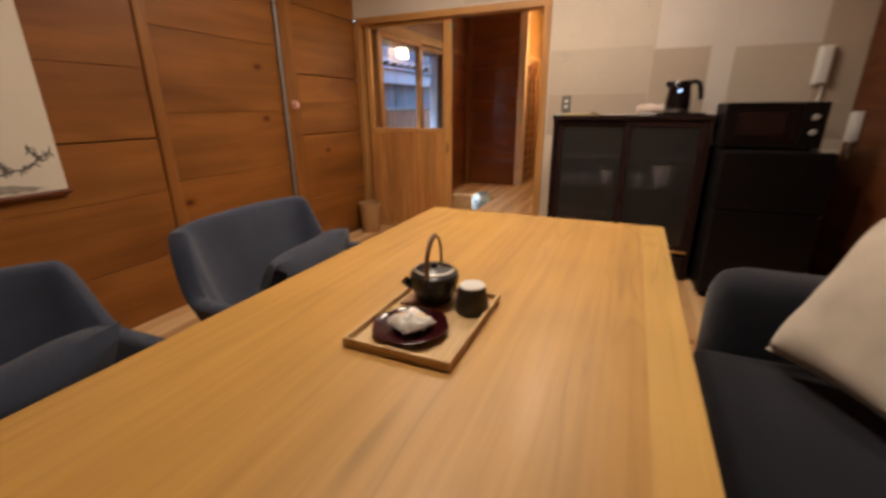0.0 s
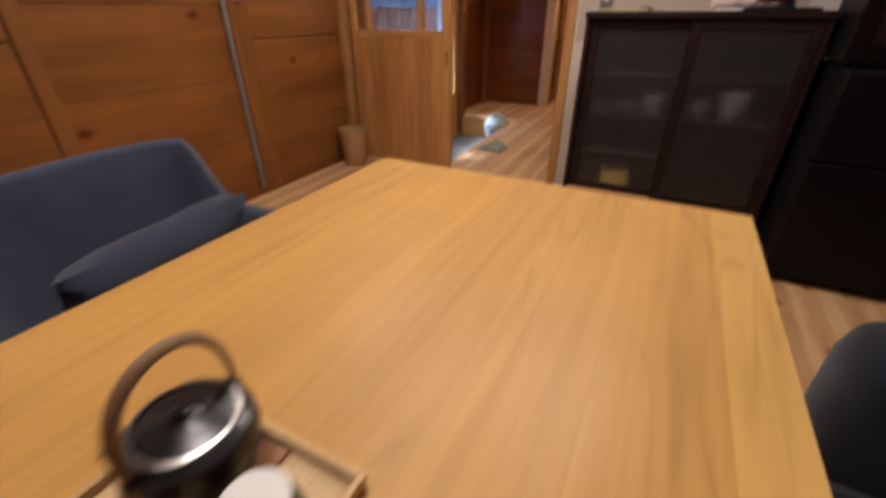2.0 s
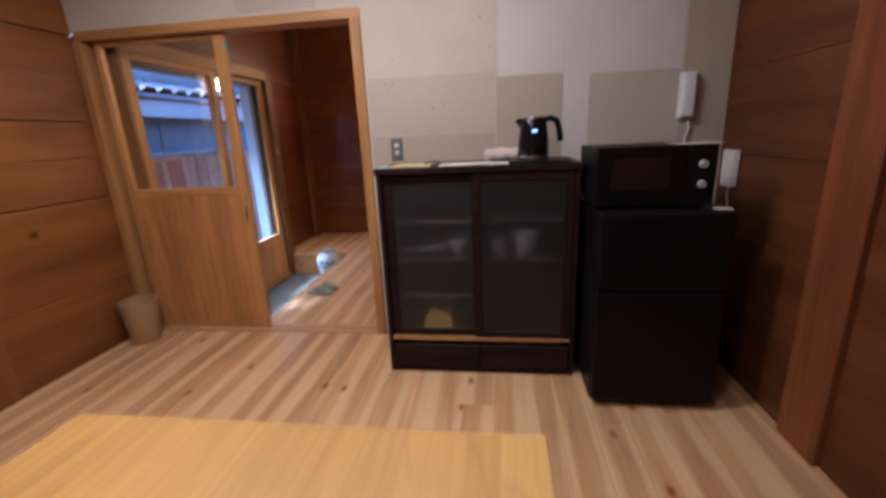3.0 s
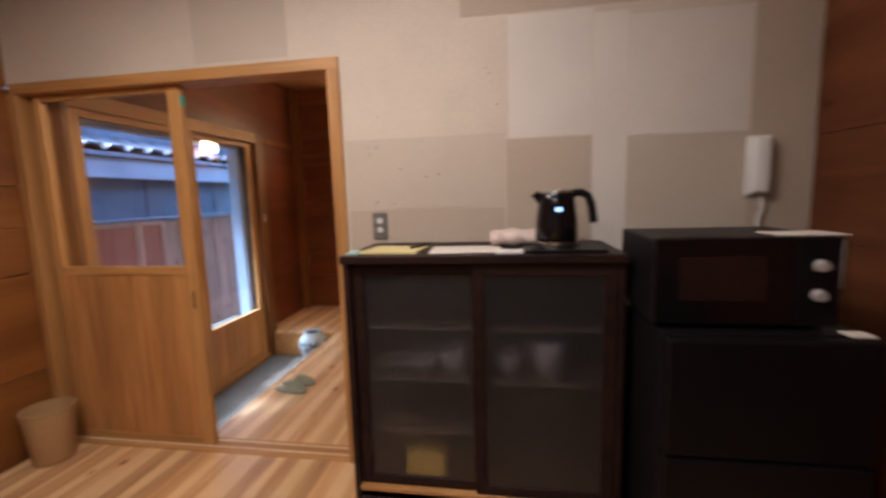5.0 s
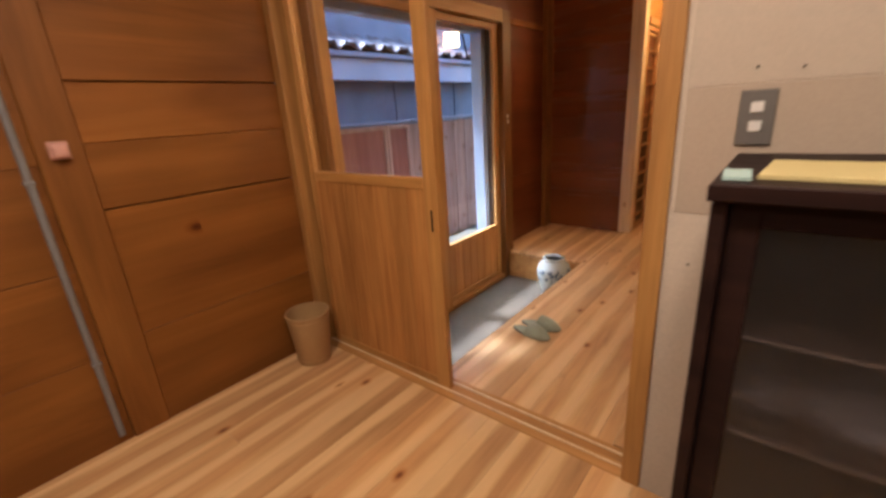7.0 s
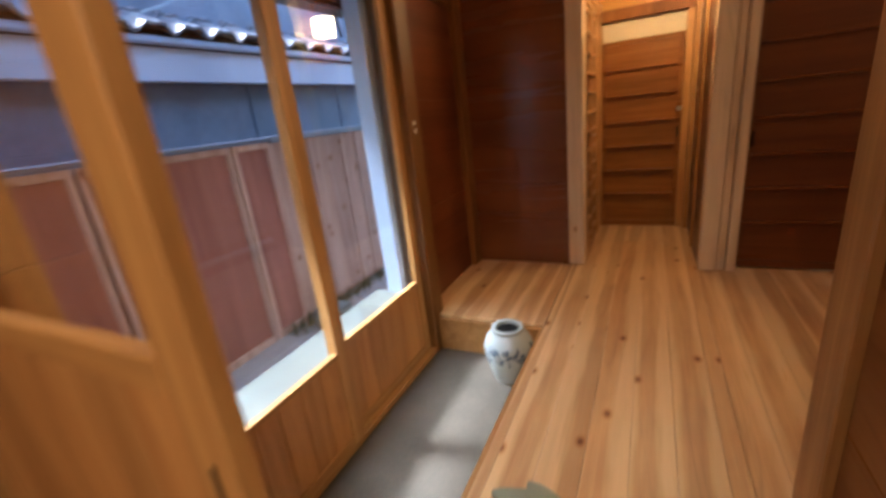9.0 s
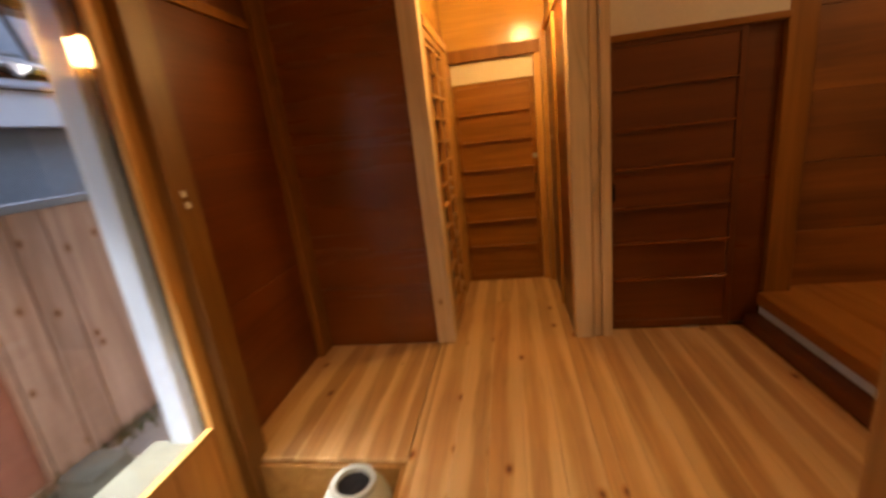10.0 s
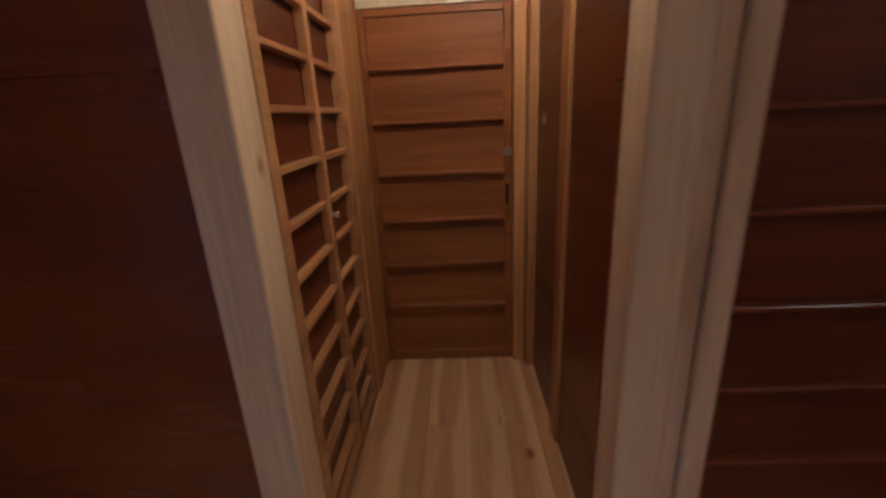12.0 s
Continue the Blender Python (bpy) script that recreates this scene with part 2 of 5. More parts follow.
M_TRIMX = wood("trim_wood_x", (0.3672, 0.1674, 0.04536), (0.486, 0.243, 0.0702), (0.594, 0.324, 0.1026), "x", 0.45, 0.9, 0.0, 0.15, 0.15, figure=0.25)
M_TRIMY = wood("trim_wood_y", (0.34, 0.155, 0.042), (0.45, 0.225, 0.065), (0.55, 0.30, 0.095), "y", 0.45, 0.9, 0.0, 0.15, 0.15, figure=0.25)
M_DOORPANEL = wood("door_panel_wood", (0.3534, 0.1482, 0.04104), (0.5016, 0.2337, 0.06612), (0.6042, 0.3078, 0.0969), "z", 0.45, 1.1, 0.0, 0.18, 0.12, figure=0.35)
M_DEEPPOST = wood("old_post", (0.155, 0.056, 0.011), (0.235, 0.090, 0.017), (0.31, 0.128, 0.027), "z", 0.5, 0.6, 0.7, 0.1, 0.2, 0.25, 0.2, rare=0.9, figure=0.3)
M_TABLE = wood("table_oak", (0.525, 0.283, 0.063), (0.575, 0.316, 0.073), (0.61, 0.342, 0.086), "y", 0.40, 0.55, 0.0, 0.05, 0.06, 0.4, 0.24, 1.0, figure=0.45)
M_TABLE_EDGE = wood("table_oak_edge", (0.60, 0.35, 0.085), (0.67, 0.405, 0.105), (0.72, 0.45, 0.13), "y", 0.38, 0.5, 0.0, 0.05, 0.06, 0.4, 0.25, figure=0.4)
M_SLAT = wood("slat_wood", (0.20, 0.070, 0.012), (0.28, 0.105, 0.019), (0.35, 0.14, 0.028), "x", 0.40, 0.7, 0.0, 0.1, 0.1, 0.3, figure=0.3, cloud=0.25)
# Slat colour lighter than the door board: lamplight on the slat tops added in.
M_SLATBAR = wood("slat_bar_lit_wood", (0.22, 0.078, 0.018), (0.31, 0.118, 0.030), (0.39, 0.160, 0.044), "x", 0.42, 1.0, 0.0, 0.1, 0.1, 0.3)
M_DARKPOST = wood("east_wall_post", (0.1522, 0.0493, 0.01595), (0.2392, 0.0841, 0.0261), (0.319, 0.1218, 0.0377), "z", 0.5, 0.5, 0.8, 0.1, 0.2, 0.2, 0.15, rare=0.85, figure=0.3, cloud=0.7)
M_LATTICE = wood("lattice_wood", (0.36, 0.17, 0.06), (0.48, 0.25, 0.09), (0.56, 0.32, 0.13), "y", 0.45, 1.0, 0.0, 0.12, 0.1)
M_CABINET = wood("cabinet_wood", (0.015, 0.0072, 0.0069), (0.024, 0.0117, 0.0105), (0.0375, 0.018, 0.015), "x", 0.45, 1.0, 0.0, 0.1, 0.08, 0.12)
M_CABBACK = wood("cabinet_inside", (0.01488, 0.01042, 0.008432), (0.02282, 0.01637, 0.01339), (0.03174, 0.02282, 0.01835), "x", 0.6, 1.0, 0.0, 0.1, 0.08, 0.2)
# Paler than the shelves: light catching their front edges, put into the colour.
M_SHELFEDGE = wood("shelf_edge_glint", (0.075, 0.057, 0.039), (0.096, 0.075, 0.054), (0.12, 0.096, 0.072), "x", 0.5, 1.0, 0.0, 0.1, 0.08)
M_FENCE = wood("fence_plank", (0.46, 0.30, 0.23), (0.64, 0.45, 0.36), (0.76, 0.58, 0.49), "z", 0.75, 1.0, 0.9, 0.2, 0.3)
M_FENCERED = wood("fence_red_panel", (0.297, 0.1215, 0.0945), (0.378, 0.162, 0.1215), (0.459, 0.2093, 0.162), "z", 0.7, 0.4, 0.0, 0.12, 0.2)
M_UPPER = wood("dark_weathered_board", (0.030, 0.022, 0.017), (0.055, 0.040, 0.030), (0.085, 0.064, 0.050), "z", 0.8, 1.0, 0.0, 0.25, 0.3, 0.2)
M_PLATFORM = wood("red_brown_plank", (0.26, 0.092, 0.018), (0.34, 0.128, 0.026), (0.41, 0.165, 0.038), "y", 0.42, 0.5, 0.8, 0.12, 0.1, 0.35, 0.12, rare=0.85, figure=0.3)
M_TRAY = wood("tray_wood", (0.56, 0.36, 0.15), (0.66, 0.45, 0.21), (0.74, 0.53, 0.27), "y", 0.5, 1.6, 0.0, 0.04, 0.05)
M_COASTER = wood("coaster_wood", (0.30, 0.13, 0.045), (0.38, 0.18, 0.065), (0.45, 0.23, 0.09), "x", 0.5, 2.0, 0.0, 0.02, 0.05)
M_PLASTER = plain("wall_plaster", (0.62, 0.545, 0.455), 0.9, 0, 90, 0.10, 0.25, 0.2, 0.10)
M_PATCH = plain("paper_patch", (0.52, 0.45, 0.37), 0.9, 0, 120, 0.08, 0.1, 0.2, 0.07)
M_PATCHD = plain("paper_patch_dark", (0.47, 0.39, 0.31), 0.9, 0, 120, 0.08, 0.1, 0.2, 0.07)
M_PATCHL = plain("paper_patch_light", (0.655, 0.605, 0.555), 0.9, 0, 120, 0.06, 0.1, 0.2, 0.08)
M_WHITEWALL = plain("white_plaster", (0.72, 0.66, 0.56), 0.85, 0, 90, 0.08, 0.15, 0.2, 0.08)
M_CEIL = plain("ceiling_board", (0.42, 0.30, 0.18), 0.8, 0, 40, 0.1, 0.05)
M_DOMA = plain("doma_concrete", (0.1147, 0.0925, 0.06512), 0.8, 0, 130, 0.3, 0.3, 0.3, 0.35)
M_GROUND = plain("alley_concrete", (0.42, 0.42, 0.40), 0.85, 0, 80, 0.25, 0.3, 0.3, 0.25)
M_STONE = plain("pale_stone", (0.165, 0.18, 0.155), 0.8, 0, 90, 0.25, 0.25, 0.3, 0.35)
# Daylight's blue cast is put into the white paint, fascia and siding.
M_EXTWHITE = plain("bluish_daylit_paint", (0.50, 0.65, 0.86), 0.6, 0, 60, 0.1, 0.05)
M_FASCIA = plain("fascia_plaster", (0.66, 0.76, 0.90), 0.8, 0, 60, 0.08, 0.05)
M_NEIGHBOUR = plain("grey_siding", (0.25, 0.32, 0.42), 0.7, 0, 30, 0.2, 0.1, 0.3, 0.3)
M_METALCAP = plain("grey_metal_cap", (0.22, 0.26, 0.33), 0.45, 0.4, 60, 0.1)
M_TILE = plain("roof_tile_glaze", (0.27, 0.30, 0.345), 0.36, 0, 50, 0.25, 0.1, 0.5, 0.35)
M_EAVE = plain("dark_eave", (0.06, 0.045, 0.035), 0.7, 0, 40, 0.2, 0.1)
M_MOSS = plain("moss", (0.10, 0.14, 0.06), 0.95, 0, 150, 0.5, 0.6, 0.1, 0.4)
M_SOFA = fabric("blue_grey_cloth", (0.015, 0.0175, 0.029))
M_CHAIR = fabric("slate_blue_cloth", (0.050, 0.060, 0.096))
M_CUSHION = fabric("dark_cushion_cloth", (0.044, 0.053, 0.085))
M_PILLOW = fabric("cream_cloth", (0.66, 0.58, 0.48))
M_SCROLL = plain("scroll_paper", (0.72, 0.66, 0.56), 0.9, 0, 160, 0.06, 0.05, 0.2, 0.06)
M_INK = plain("ink", (0.22, 0.20, 0.18), 0.9, 0, 90, 0.4, 0, 0.2, 0.5)
M_WASH = plain("ink_wash", (0.44, 0.40, 0.35), 0.9, 0, 30, 0.35, 0, 0.2, 0.3)
M_IRON = plain("black_glazed_iron", (0.016, 0.015, 0.016), 0.28, 0.05, 130, 0.3, 0.08)
M_CUP = plain("dark_stoneware", (0.030, 0.028, 0.024), 0.45, 0, 160, 0.3, 0.1)
M_WHITECER = plain("white_ceramic", (0.78, 0.77, 0.74), 0.35, 0, 60, 0.04)
M_LACQUER = plain("red_black_lacquer", (0.035, 0.004, 0.006), 0.12, 0, 40, 0.1, 0, 0.6)
M_SWEET = plain("sweet_wrapper", (0.82, 0.78, 0.72), 0.35, 0, 40, 0.12, 0.1)
M_SWEETMARK = plain("wrapper_mark", (0.10, 0.10, 0.16), 0.5)
M_SWEETRED = plain("wrapper_red_mark", (0.75, 0.28, 0.20), 0.5)
M_SWEETTAN = plain("wrapper_tan_mark", (0.72, 0.50, 0.26), 0.4)
M_CANE = plain("cane_handle", (0.33, 0.20, 0.10), 0.5, 0, 150, 0.3, 0.15)
M_BLACKPL = plain("black_plastic", (0.006, 0.006, 0.007), 0.4, 0, 200, 0.1, 0.02, 0.2)
M_BLACKGL = plain("black_gloss", (0.005, 0.004, 0.005), 0.15, 0, 60, 0.1, 0, 0.5)
M_BLACKFR = plain("black_enamel", (0.007, 0.006, 0.007), 0.42, 0, 260, 0.2, 0.04, 0.15)
M_MWIN = plain("oven_window", (0.020, 0.010, 0.009), 0.2)
M_STEEL = plain("brushed_steel", (0.55, 0.53, 0.50), 0.3, 1.0, 120, 0.1)
M_KNOB = plain("pale_knob", (0.50, 0.48, 0.47), 0.4, 0.2)
M_WHITEPL = plain("white_plastic", (0.76, 0.75, 0.73), 0.4, 0, 80, 0.03)
M_SWPLATE = plain("grey_switch_plate", (0.16, 0.15, 0.14), 0.5, 0.2, 100, 0.1)
M_PIPE = plain("grey_conduit", (0.23, 0.23, 0.24), 0.5, 0.1)
M_TOWEL = fabric("pink_towel", (0.76, 0.62, 0.55))
M_YELLOW = plain("yellow_paper", (0.66, 0.56, 0.26), 0.8, 0, 90, 0.05)
M_TEALPAPER = plain("teal_paper", (0.42, 0.60, 0.58), 0.8, 0, 90, 0.05)
M_YELLOWBOX = plain("yellow_card", (0.66, 0.45, 0.07), 0.7, 0, 90, 0.08)
M_PAPER = plain("white_paper", (0.72, 0.66, 0.58), 0.85, 0, 90, 0.05)
M_BIN = plain("woven_rattan", (0.54, 0.33, 0.14), 0.65, 0, 220, 0.35, 0.5)
M_SLIPPER = fabric("sage_green_cloth", (0.33, 0.36, 0.26))
M_SOLE = plain("slipper_sole", (0.17, 0.16, 0.12), 0.8)
M_HOOK = plain("pink_hook", (0.62, 0.33, 0.27), 0.5)
M_GREENTAG = plain("green_tag", (0.02, 0.50, 0.36), 0.5)
M_GLASS = glass_mat("window_glass")
M_FROST = glass_mat("frosted_glass", (0.48, 0.44, 0.455), 0.42, 1.0)
M_DISH = plain("dish_porcelain", (0.315, 0.315, 0.33), 0.4)
M_LAMPSHADE = glow("lamp_shade", (1.0, 0.66, 0.28), 20.0)
M_DIFFUSER = glow("ceiling_diffuser", (1.0, 0.78, 0.52), 5.0)
M_HALLFILL = glow("hall_fill_glow", WARM, 2.9)
M_FRAMEZ = wood("window_frame_wood", (0.1236, 0.04942, 0.0103), (0.1716, 0.07276, 0.01647), (0.2196, 0.1016, 0.0254), "z", 0.42, 0.8, 0.0, 0.1, 0.12, figure=0.3)
# Golden tone carries the corridor lamp's glow on the board.
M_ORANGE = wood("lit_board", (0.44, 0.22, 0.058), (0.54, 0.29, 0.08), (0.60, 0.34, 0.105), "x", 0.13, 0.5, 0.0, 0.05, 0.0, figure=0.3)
M_TRANSOM = plain("transom_paper_glass", (0.66, 0.58, 0.42), 0.08, 0, 60, 0.05)
M_BLUELED = glow("kettle_display", (0.25, 0.55, 1.0), 0.35)


def urn_material():
    m, tree, bsdf = shader("blue_white_porcelain")
    v = placed(tree, (1, 1, 1))
    n1 = node(tree, "ShaderNodeTexNoise", Scale=19.0, Detail=5.0, Roughness=0.65, Distortion=1.2)
    tree.links.new(v, n1.inputs["Vector"])
    sep = tree.nodes.new("ShaderNodeSeparateXYZ")
    geo = tree.nodes.new("ShaderNodeNewGeometry")
    tree.links.new(geo.outputs["Position"], sep.inputs[0])
    band = ramp(tree, math_node(tree, "MULTIPLY", math_node(tree, "ADD", sep.outputs[2], 0.25), 3.0), [(0.35, 0.0), (0.42, 1.0), (0.72, 1.0), (0.8, 0.0)])
    pic = ramp(tree, n1.outputs["Fac"], [(0.52, 0.0), (0.58, 1.0)])
    c = mix_color(tree, "MIX", math_node(tree, "MULTIPLY", band, pic), (0.39, 0.425, 0.40), (0.075, 0.11, 0.155))
    tree.links.new(c, bsdf.inputs["Base Color"])
    bsdf.inputs["Roughness"].default_value = 0.25
    return m


M_URN = urn_material()


# ---- builders ----
def box(bm, x0, x1, y0, y1, z0, z1, bevel=0.0, seg=1):
    vs = [bm.verts.new((x, y, z)) for x in (x0, x1) for y in (y0, y1) for z in (z0, z1)]
    fs = [bm.faces.new([vs[i] for i in q]) for q in ((0, 1, 3, 2), (4, 6, 7, 5), (0, 4, 5, 1), (2, 3, 7, 6), (0, 2, 6, 4), (1, 5, 7, 3))]
    if bevel:
        edges = list({e for f in fs for e in f.edges})
        bmesh.ops.bevel(bm, geom=edges, offset=bevel, segments=seg, profile=0.5, affect="EDGES")
    return bm


def boxes(*rows, bevel=0.003, seg=1):
    bm = bmesh.new()
    for r in rows:
        box(bm, *r, bevel=bevel, seg=seg)
    return bm


def lathe(profile, segments=32, at=(0, 0, 0), bm=None, close=True):
    """Turn (radius, height) pairs about the z axis."""
    bm = bm or bmesh.new()
    rings = []
    for r, z in profile:
        if r < 1e-5:
            rings.append([bm.verts.new((at[0], at[1], at[2] + z))])
        else:
            rings.append([bm.verts.new((at[0] + r * math.cos(a), at[1] + r * math.sin(a), at[2] + z)) for a in (2 * math.pi * i / segments for i in range(segments))])
    for a, b in zip(rings, rings[1:]):
        for i in range(segments):
            j = (i + 1) % segments
            if len(a) == 1 and len(b) == 1:
                continue
            if len(a) == 1:
                bm.faces.new((a[0], b[j], b[i]))
            elif len(b) == 1:
                bm.faces.new((a[i], a[j], b[0]))
            else:
                bm.faces.new((a[i], a[j], b[j], b[i]))
    return bm


def tube(points, radius, segments=10, bm=None, flat=1.0):
    """A round or flattened rod along points."""
    bm = bm or bmesh.new()
    pts = [Vector(p) for p in points]
    rings = []
    side = None
    for i, p in enumerate(pts):
        d = (pts[min(i + 1, len(pts) - 1)] - pts[max(i - 1, 0)]).normalized()
        if side is None:
            side = d.orthogonal().normalized()
        side = (side - d * side.dot(d)).normalized()
        up = d.cross(side)
        rings.append([bm.verts.new(p + side * radius * math.cos(a) + up * radius * flat * math.sin(a)) for a in (2 * math.pi * k / segments for k in range(segments))])
    for a, b in zip(rings, rings[1:]):
        for k in range(segments):
            j = (k + 1) % segments
            bm.faces.new((a[k], a[j], b[j], b[k]))
    bm.faces.new(rings[0][::-1])
    bm.faces.new(rings[-1])
    return bm


def puff(sx, sy, sz, n=18, pinch=0.12):
    """A stuffed cushion: thick in the middle, thin at the seams, corners drawn out."""
    bm = bmesh.new()
    grids = []
    for s in (1, -1):
        g = []
        for i in range(n + 1):
            row = []
            for j in range(n + 1):
                u, v = 2 * i / n - 1, 2 * j / n - 1
                k = max(0.0, (1 - u ** 4) * (1 - v ** 4)) ** 0.42
                x = u * (1 - pinch * (1 - v * v) * abs(u) ** 3) * sx / 2
                y = v * (1 - pinch * (1 - u * u) * abs(v) ** 3) * sy / 2
                w = 0.012 * noise.noise(Vector((u * 2.3 + 5, v * 2.3, s)))
                row.append(bm.verts.new((x, y, s * (k * sz / 2 + w * k))))
            g.append(row)
        grids.append(g)
    for g, s in zip(grids, (1, -1)):
        for i in range(n):
            for j in range(n):
                q = [g[i][j], g[i + 1][j], g[i + 1][j + 1], g[i][j + 1]]
                bm.faces.new(q if s > 0 else q[::-1])
    bmesh.ops.remove_doubles(bm, verts=bm.verts, dist=0.0005)
    return bm


def mesh_of(name, bm, material, smooth=False):
    bmesh.ops.recalc_face_normals(bm, faces=bm.faces)
    me = bpy.data.meshes.new(name)
    bm.to_mesh(me)
    bm.free()
    me.materials.append(material)
    if smooth:
        me.polygons.foreach_set("use_smooth", [True] * len(me.polygons))
        try:
            me.set_sharp_from_angle(angle=radians(38))
        except AttributeError:
            pass
    return me


def part(name, bm, material, parent, label="", smooth=False):
    ob = new(name, mesh_of(name, bm, material, smooth))
    ob.parent = parent
    return tagged(ob, label)


def thing(name, at, label, category, turn=0.0, group=""):
    ob = new(name)
    ob.empty_display_size = 0.1
    ob.matrix_world = pose(*at, 0, 0, turn)
    return tagged(ob, label, category, group)


def structure(name, bm, material, label, category, smooth=False):
    ob = new(name, mesh_of(name, bm, material, smooth))
    return tagged(ob, label, category, kind="structure")


def solo(name, bm, material, label, category, smooth=True, group=""):
    ob = new(name, mesh_of(name, bm, material, smooth))
    return tagged(ob, label, category, group)


BOX_CACHE = {}


def piece(name, parent, material, x0, x1, y0, y1, z0, z1, bevel=0.003):
    """One bevelled board at its place; alike boards share a mesh."""
    key = (name, material.name, round(x1 - x0, 4), round(y1 - y0, 4), round(z1 - z0, 4), bevel)
    if key not in BOX_CACHE:
        hx, hy, hz = (x1 - x0) / 2, (y1 - y0) / 2, (z1 - z0) / 2
        BOX_CACHE[key] = mesh_of(name, boxes((-hx, hx, -hy, hy, -hz, hz), bevel=bevel), material)
    ob = new(name, BOX_CACHE[key])
    ob.location = ((x0 + x1) / 2, (y0 + y1) / 2, (z0 + z1) / 2)
    ob.parent = parent
    return ob


# ---- the setting: dining room ----
WX, EX, SY, KY = -2.44, 1.45, -1.75, 3.68
CEIL, HCEIL = 2.95, 2.72
structure("ceiling", boxes((WX - 0.2, EX + 0.2, SY - 0.2, KY + 0.12, CEIL, CEIL + 0.1)), M_CEIL, "plain brown board ceiling over the dining room", "ceiling")
structure("wall_south", boxes((WX - 0.2, EX + 0.2, SY - 0.15, SY, -0.1, CEIL)), M_PLASTER, "plain beige plaster wall", "wall")
wall_west = structure("wall_west", boxes((WX - 0.16, WX - 0.03, SY, KY, -0.1, CEIL)), M_DEEPPOST, "old brown plank wall with wide horizontal boards", "wall")
wall_east = structure("wall_east", boxes((EX + 0.03, EX + 0.16, SY, KY, -0.1, CEIL)), M_DEEPPOST, "dark reddish-brown plank wall of the dining room", "wall")
wall_kitchen = structure("wall_kitchen", boxes((WX - 0.1, -0.57, KY, KY + 0.12, 2.04, CEIL), (-0.57, EX + 0.1, KY, KY + 0.12, -0.1, CEIL), bevel=0), M_PLASTER,
                         "beige plaster wall with lighter and darker patches and nail holes", "wall")

# patched paper on the plaster wall
for x0, x1, z0, z1, mat, k in ((-0.55, 0.200, 1.325, 1.655, M_PATCH, 1), (0.206, 0.576, 1.17, 1.625, M_PATCHD, 2), (-0.55, 0.200, 1.0, 1.322, M_PATCHD, 1),
                               (0.725, 1.205, 1.0, 1.612, M_PATCH, 1), (0.580, 0.722, 1.0, 2.13, M_PATCHL, 1), (0.218, 0.577, 1.630, 2.15, M_PATCHL, 1),
                               (0.725, 1.198, 1.616, 2.11, M_PATCHL, 1), (1.208, 1.445, 1.0, 2.93, M_PATCHD, 1), (0.010, 1.205, 2.16, 2.93, M_PATCHD, 1), (-1.31, -0.815, 2.06, 2.93, M_PATCH, 1)):
    structure("wall_patch", boxes((x0, x1, KY - 0.002 * k, KY + 0.01, z0, z1), bevel=0.0008), mat, "rectangular patch of papered wall in another beige", "wall patch")

# header, jambs and track of the opening
door_1 = thing("door_1", (0, 0, 0), "wide wooden door opening with header, jambs and floor track", "doorway")
door_1["kind"] = "structure"
part("header", boxes((WX + 0.02, -0.565, KY - 0.012, KY + 0.13, 1.985, 2.04)), M_TRIMX, door_1)
part("jamb", boxes((-0.625, -0.565, KY - 0.015, KY + 0.14, 0.0, 1.985)), M_TRIM, door_1)
part("jamb", boxes((WX, WX + 0.055, KY - 0.01, KY + 0.13, 0.0, 1.985)), M_TRIM, door_1)
part("jamb", boxes((WX + 0.055, WX + 0.095, KY + 0.085, KY + 0.13, 0.0, 1.985)), M_TRIM, door_1)
part("sill", boxes((WX + 0.055, -0.625, KY - 0.005, KY + 0.135, -0.05, 0.0025)), M_TRIMX, door_1)
for ty in (KY + 0.035, KY + 0.095):
    part("track", boxes((WX + 0.055, -0.625, ty, ty + 0.012, 0.0025, 0.008), bevel=0.001), M_POST, door_1, "pale wooden running rail")


def glazed_door():
    """Sliding door: boarded below, one pane above."""
    d = thing("sliding_door", (-2.345, 3.738, 0.008), "half-glazed sliding door of honey-brown wood, pushed open to one side", "door")
    w, h, t = 0.895, 1.975, 0.032
    part("stile", boxes((0, 0.045, -t / 2, t / 2, 0, h)), M_TRIM, d)
    part("stile", boxes((w - 0.075, w, -t / 2, t / 2, 0, h)), M_TRIM, d)
    part("bottom_rail", boxes((0.045, w - 0.075, -t / 2, t / 2, 0, 0.045)), M_TRIMX, d)
    part("middle_rail", boxes((0.045, w - 0.075, -t / 2, t / 2, 0.985, 1.035)), M_TRIMX, d)
    part("top_rail", boxes((0.045, w - 0.075, -t / 2, t / 2, h - 0.03, h)), M_TRIMX, d)
    n = 7
    bw = (w - 0.12) / n
    for i in range(n):
        b = piece("board", d, M_DOORPANEL, 0.045 + i * bw, 0.045 + (i + 1) * bw - 0.0015, -0.011, 0.007, 0.045, 0.985, 0.0015)
    pane = part("pane", boxes((0.045, w - 0.075, -0.002, 0.002, 1.035, h - 0.03), bevel=0), M_GLASS, d, "clear glass pane")
    pane.visible_shadow = False
    part("finger_pull", boxes((w - 0.045, w - 0.03, -t / 2 - 0.002, -t / 2 + 0.004, 0.80, 0.90), bevel=0.004), M_BLACKPL, d, "dark recessed finger pull")
    part("tag", boxes((w - 0.004, w + 0.002, -0.012, 0.016, h - 0.10, h - 0.045), bevel=0.001), M_GREENTAG, d, "small green tag")
    return d


glazed_door()

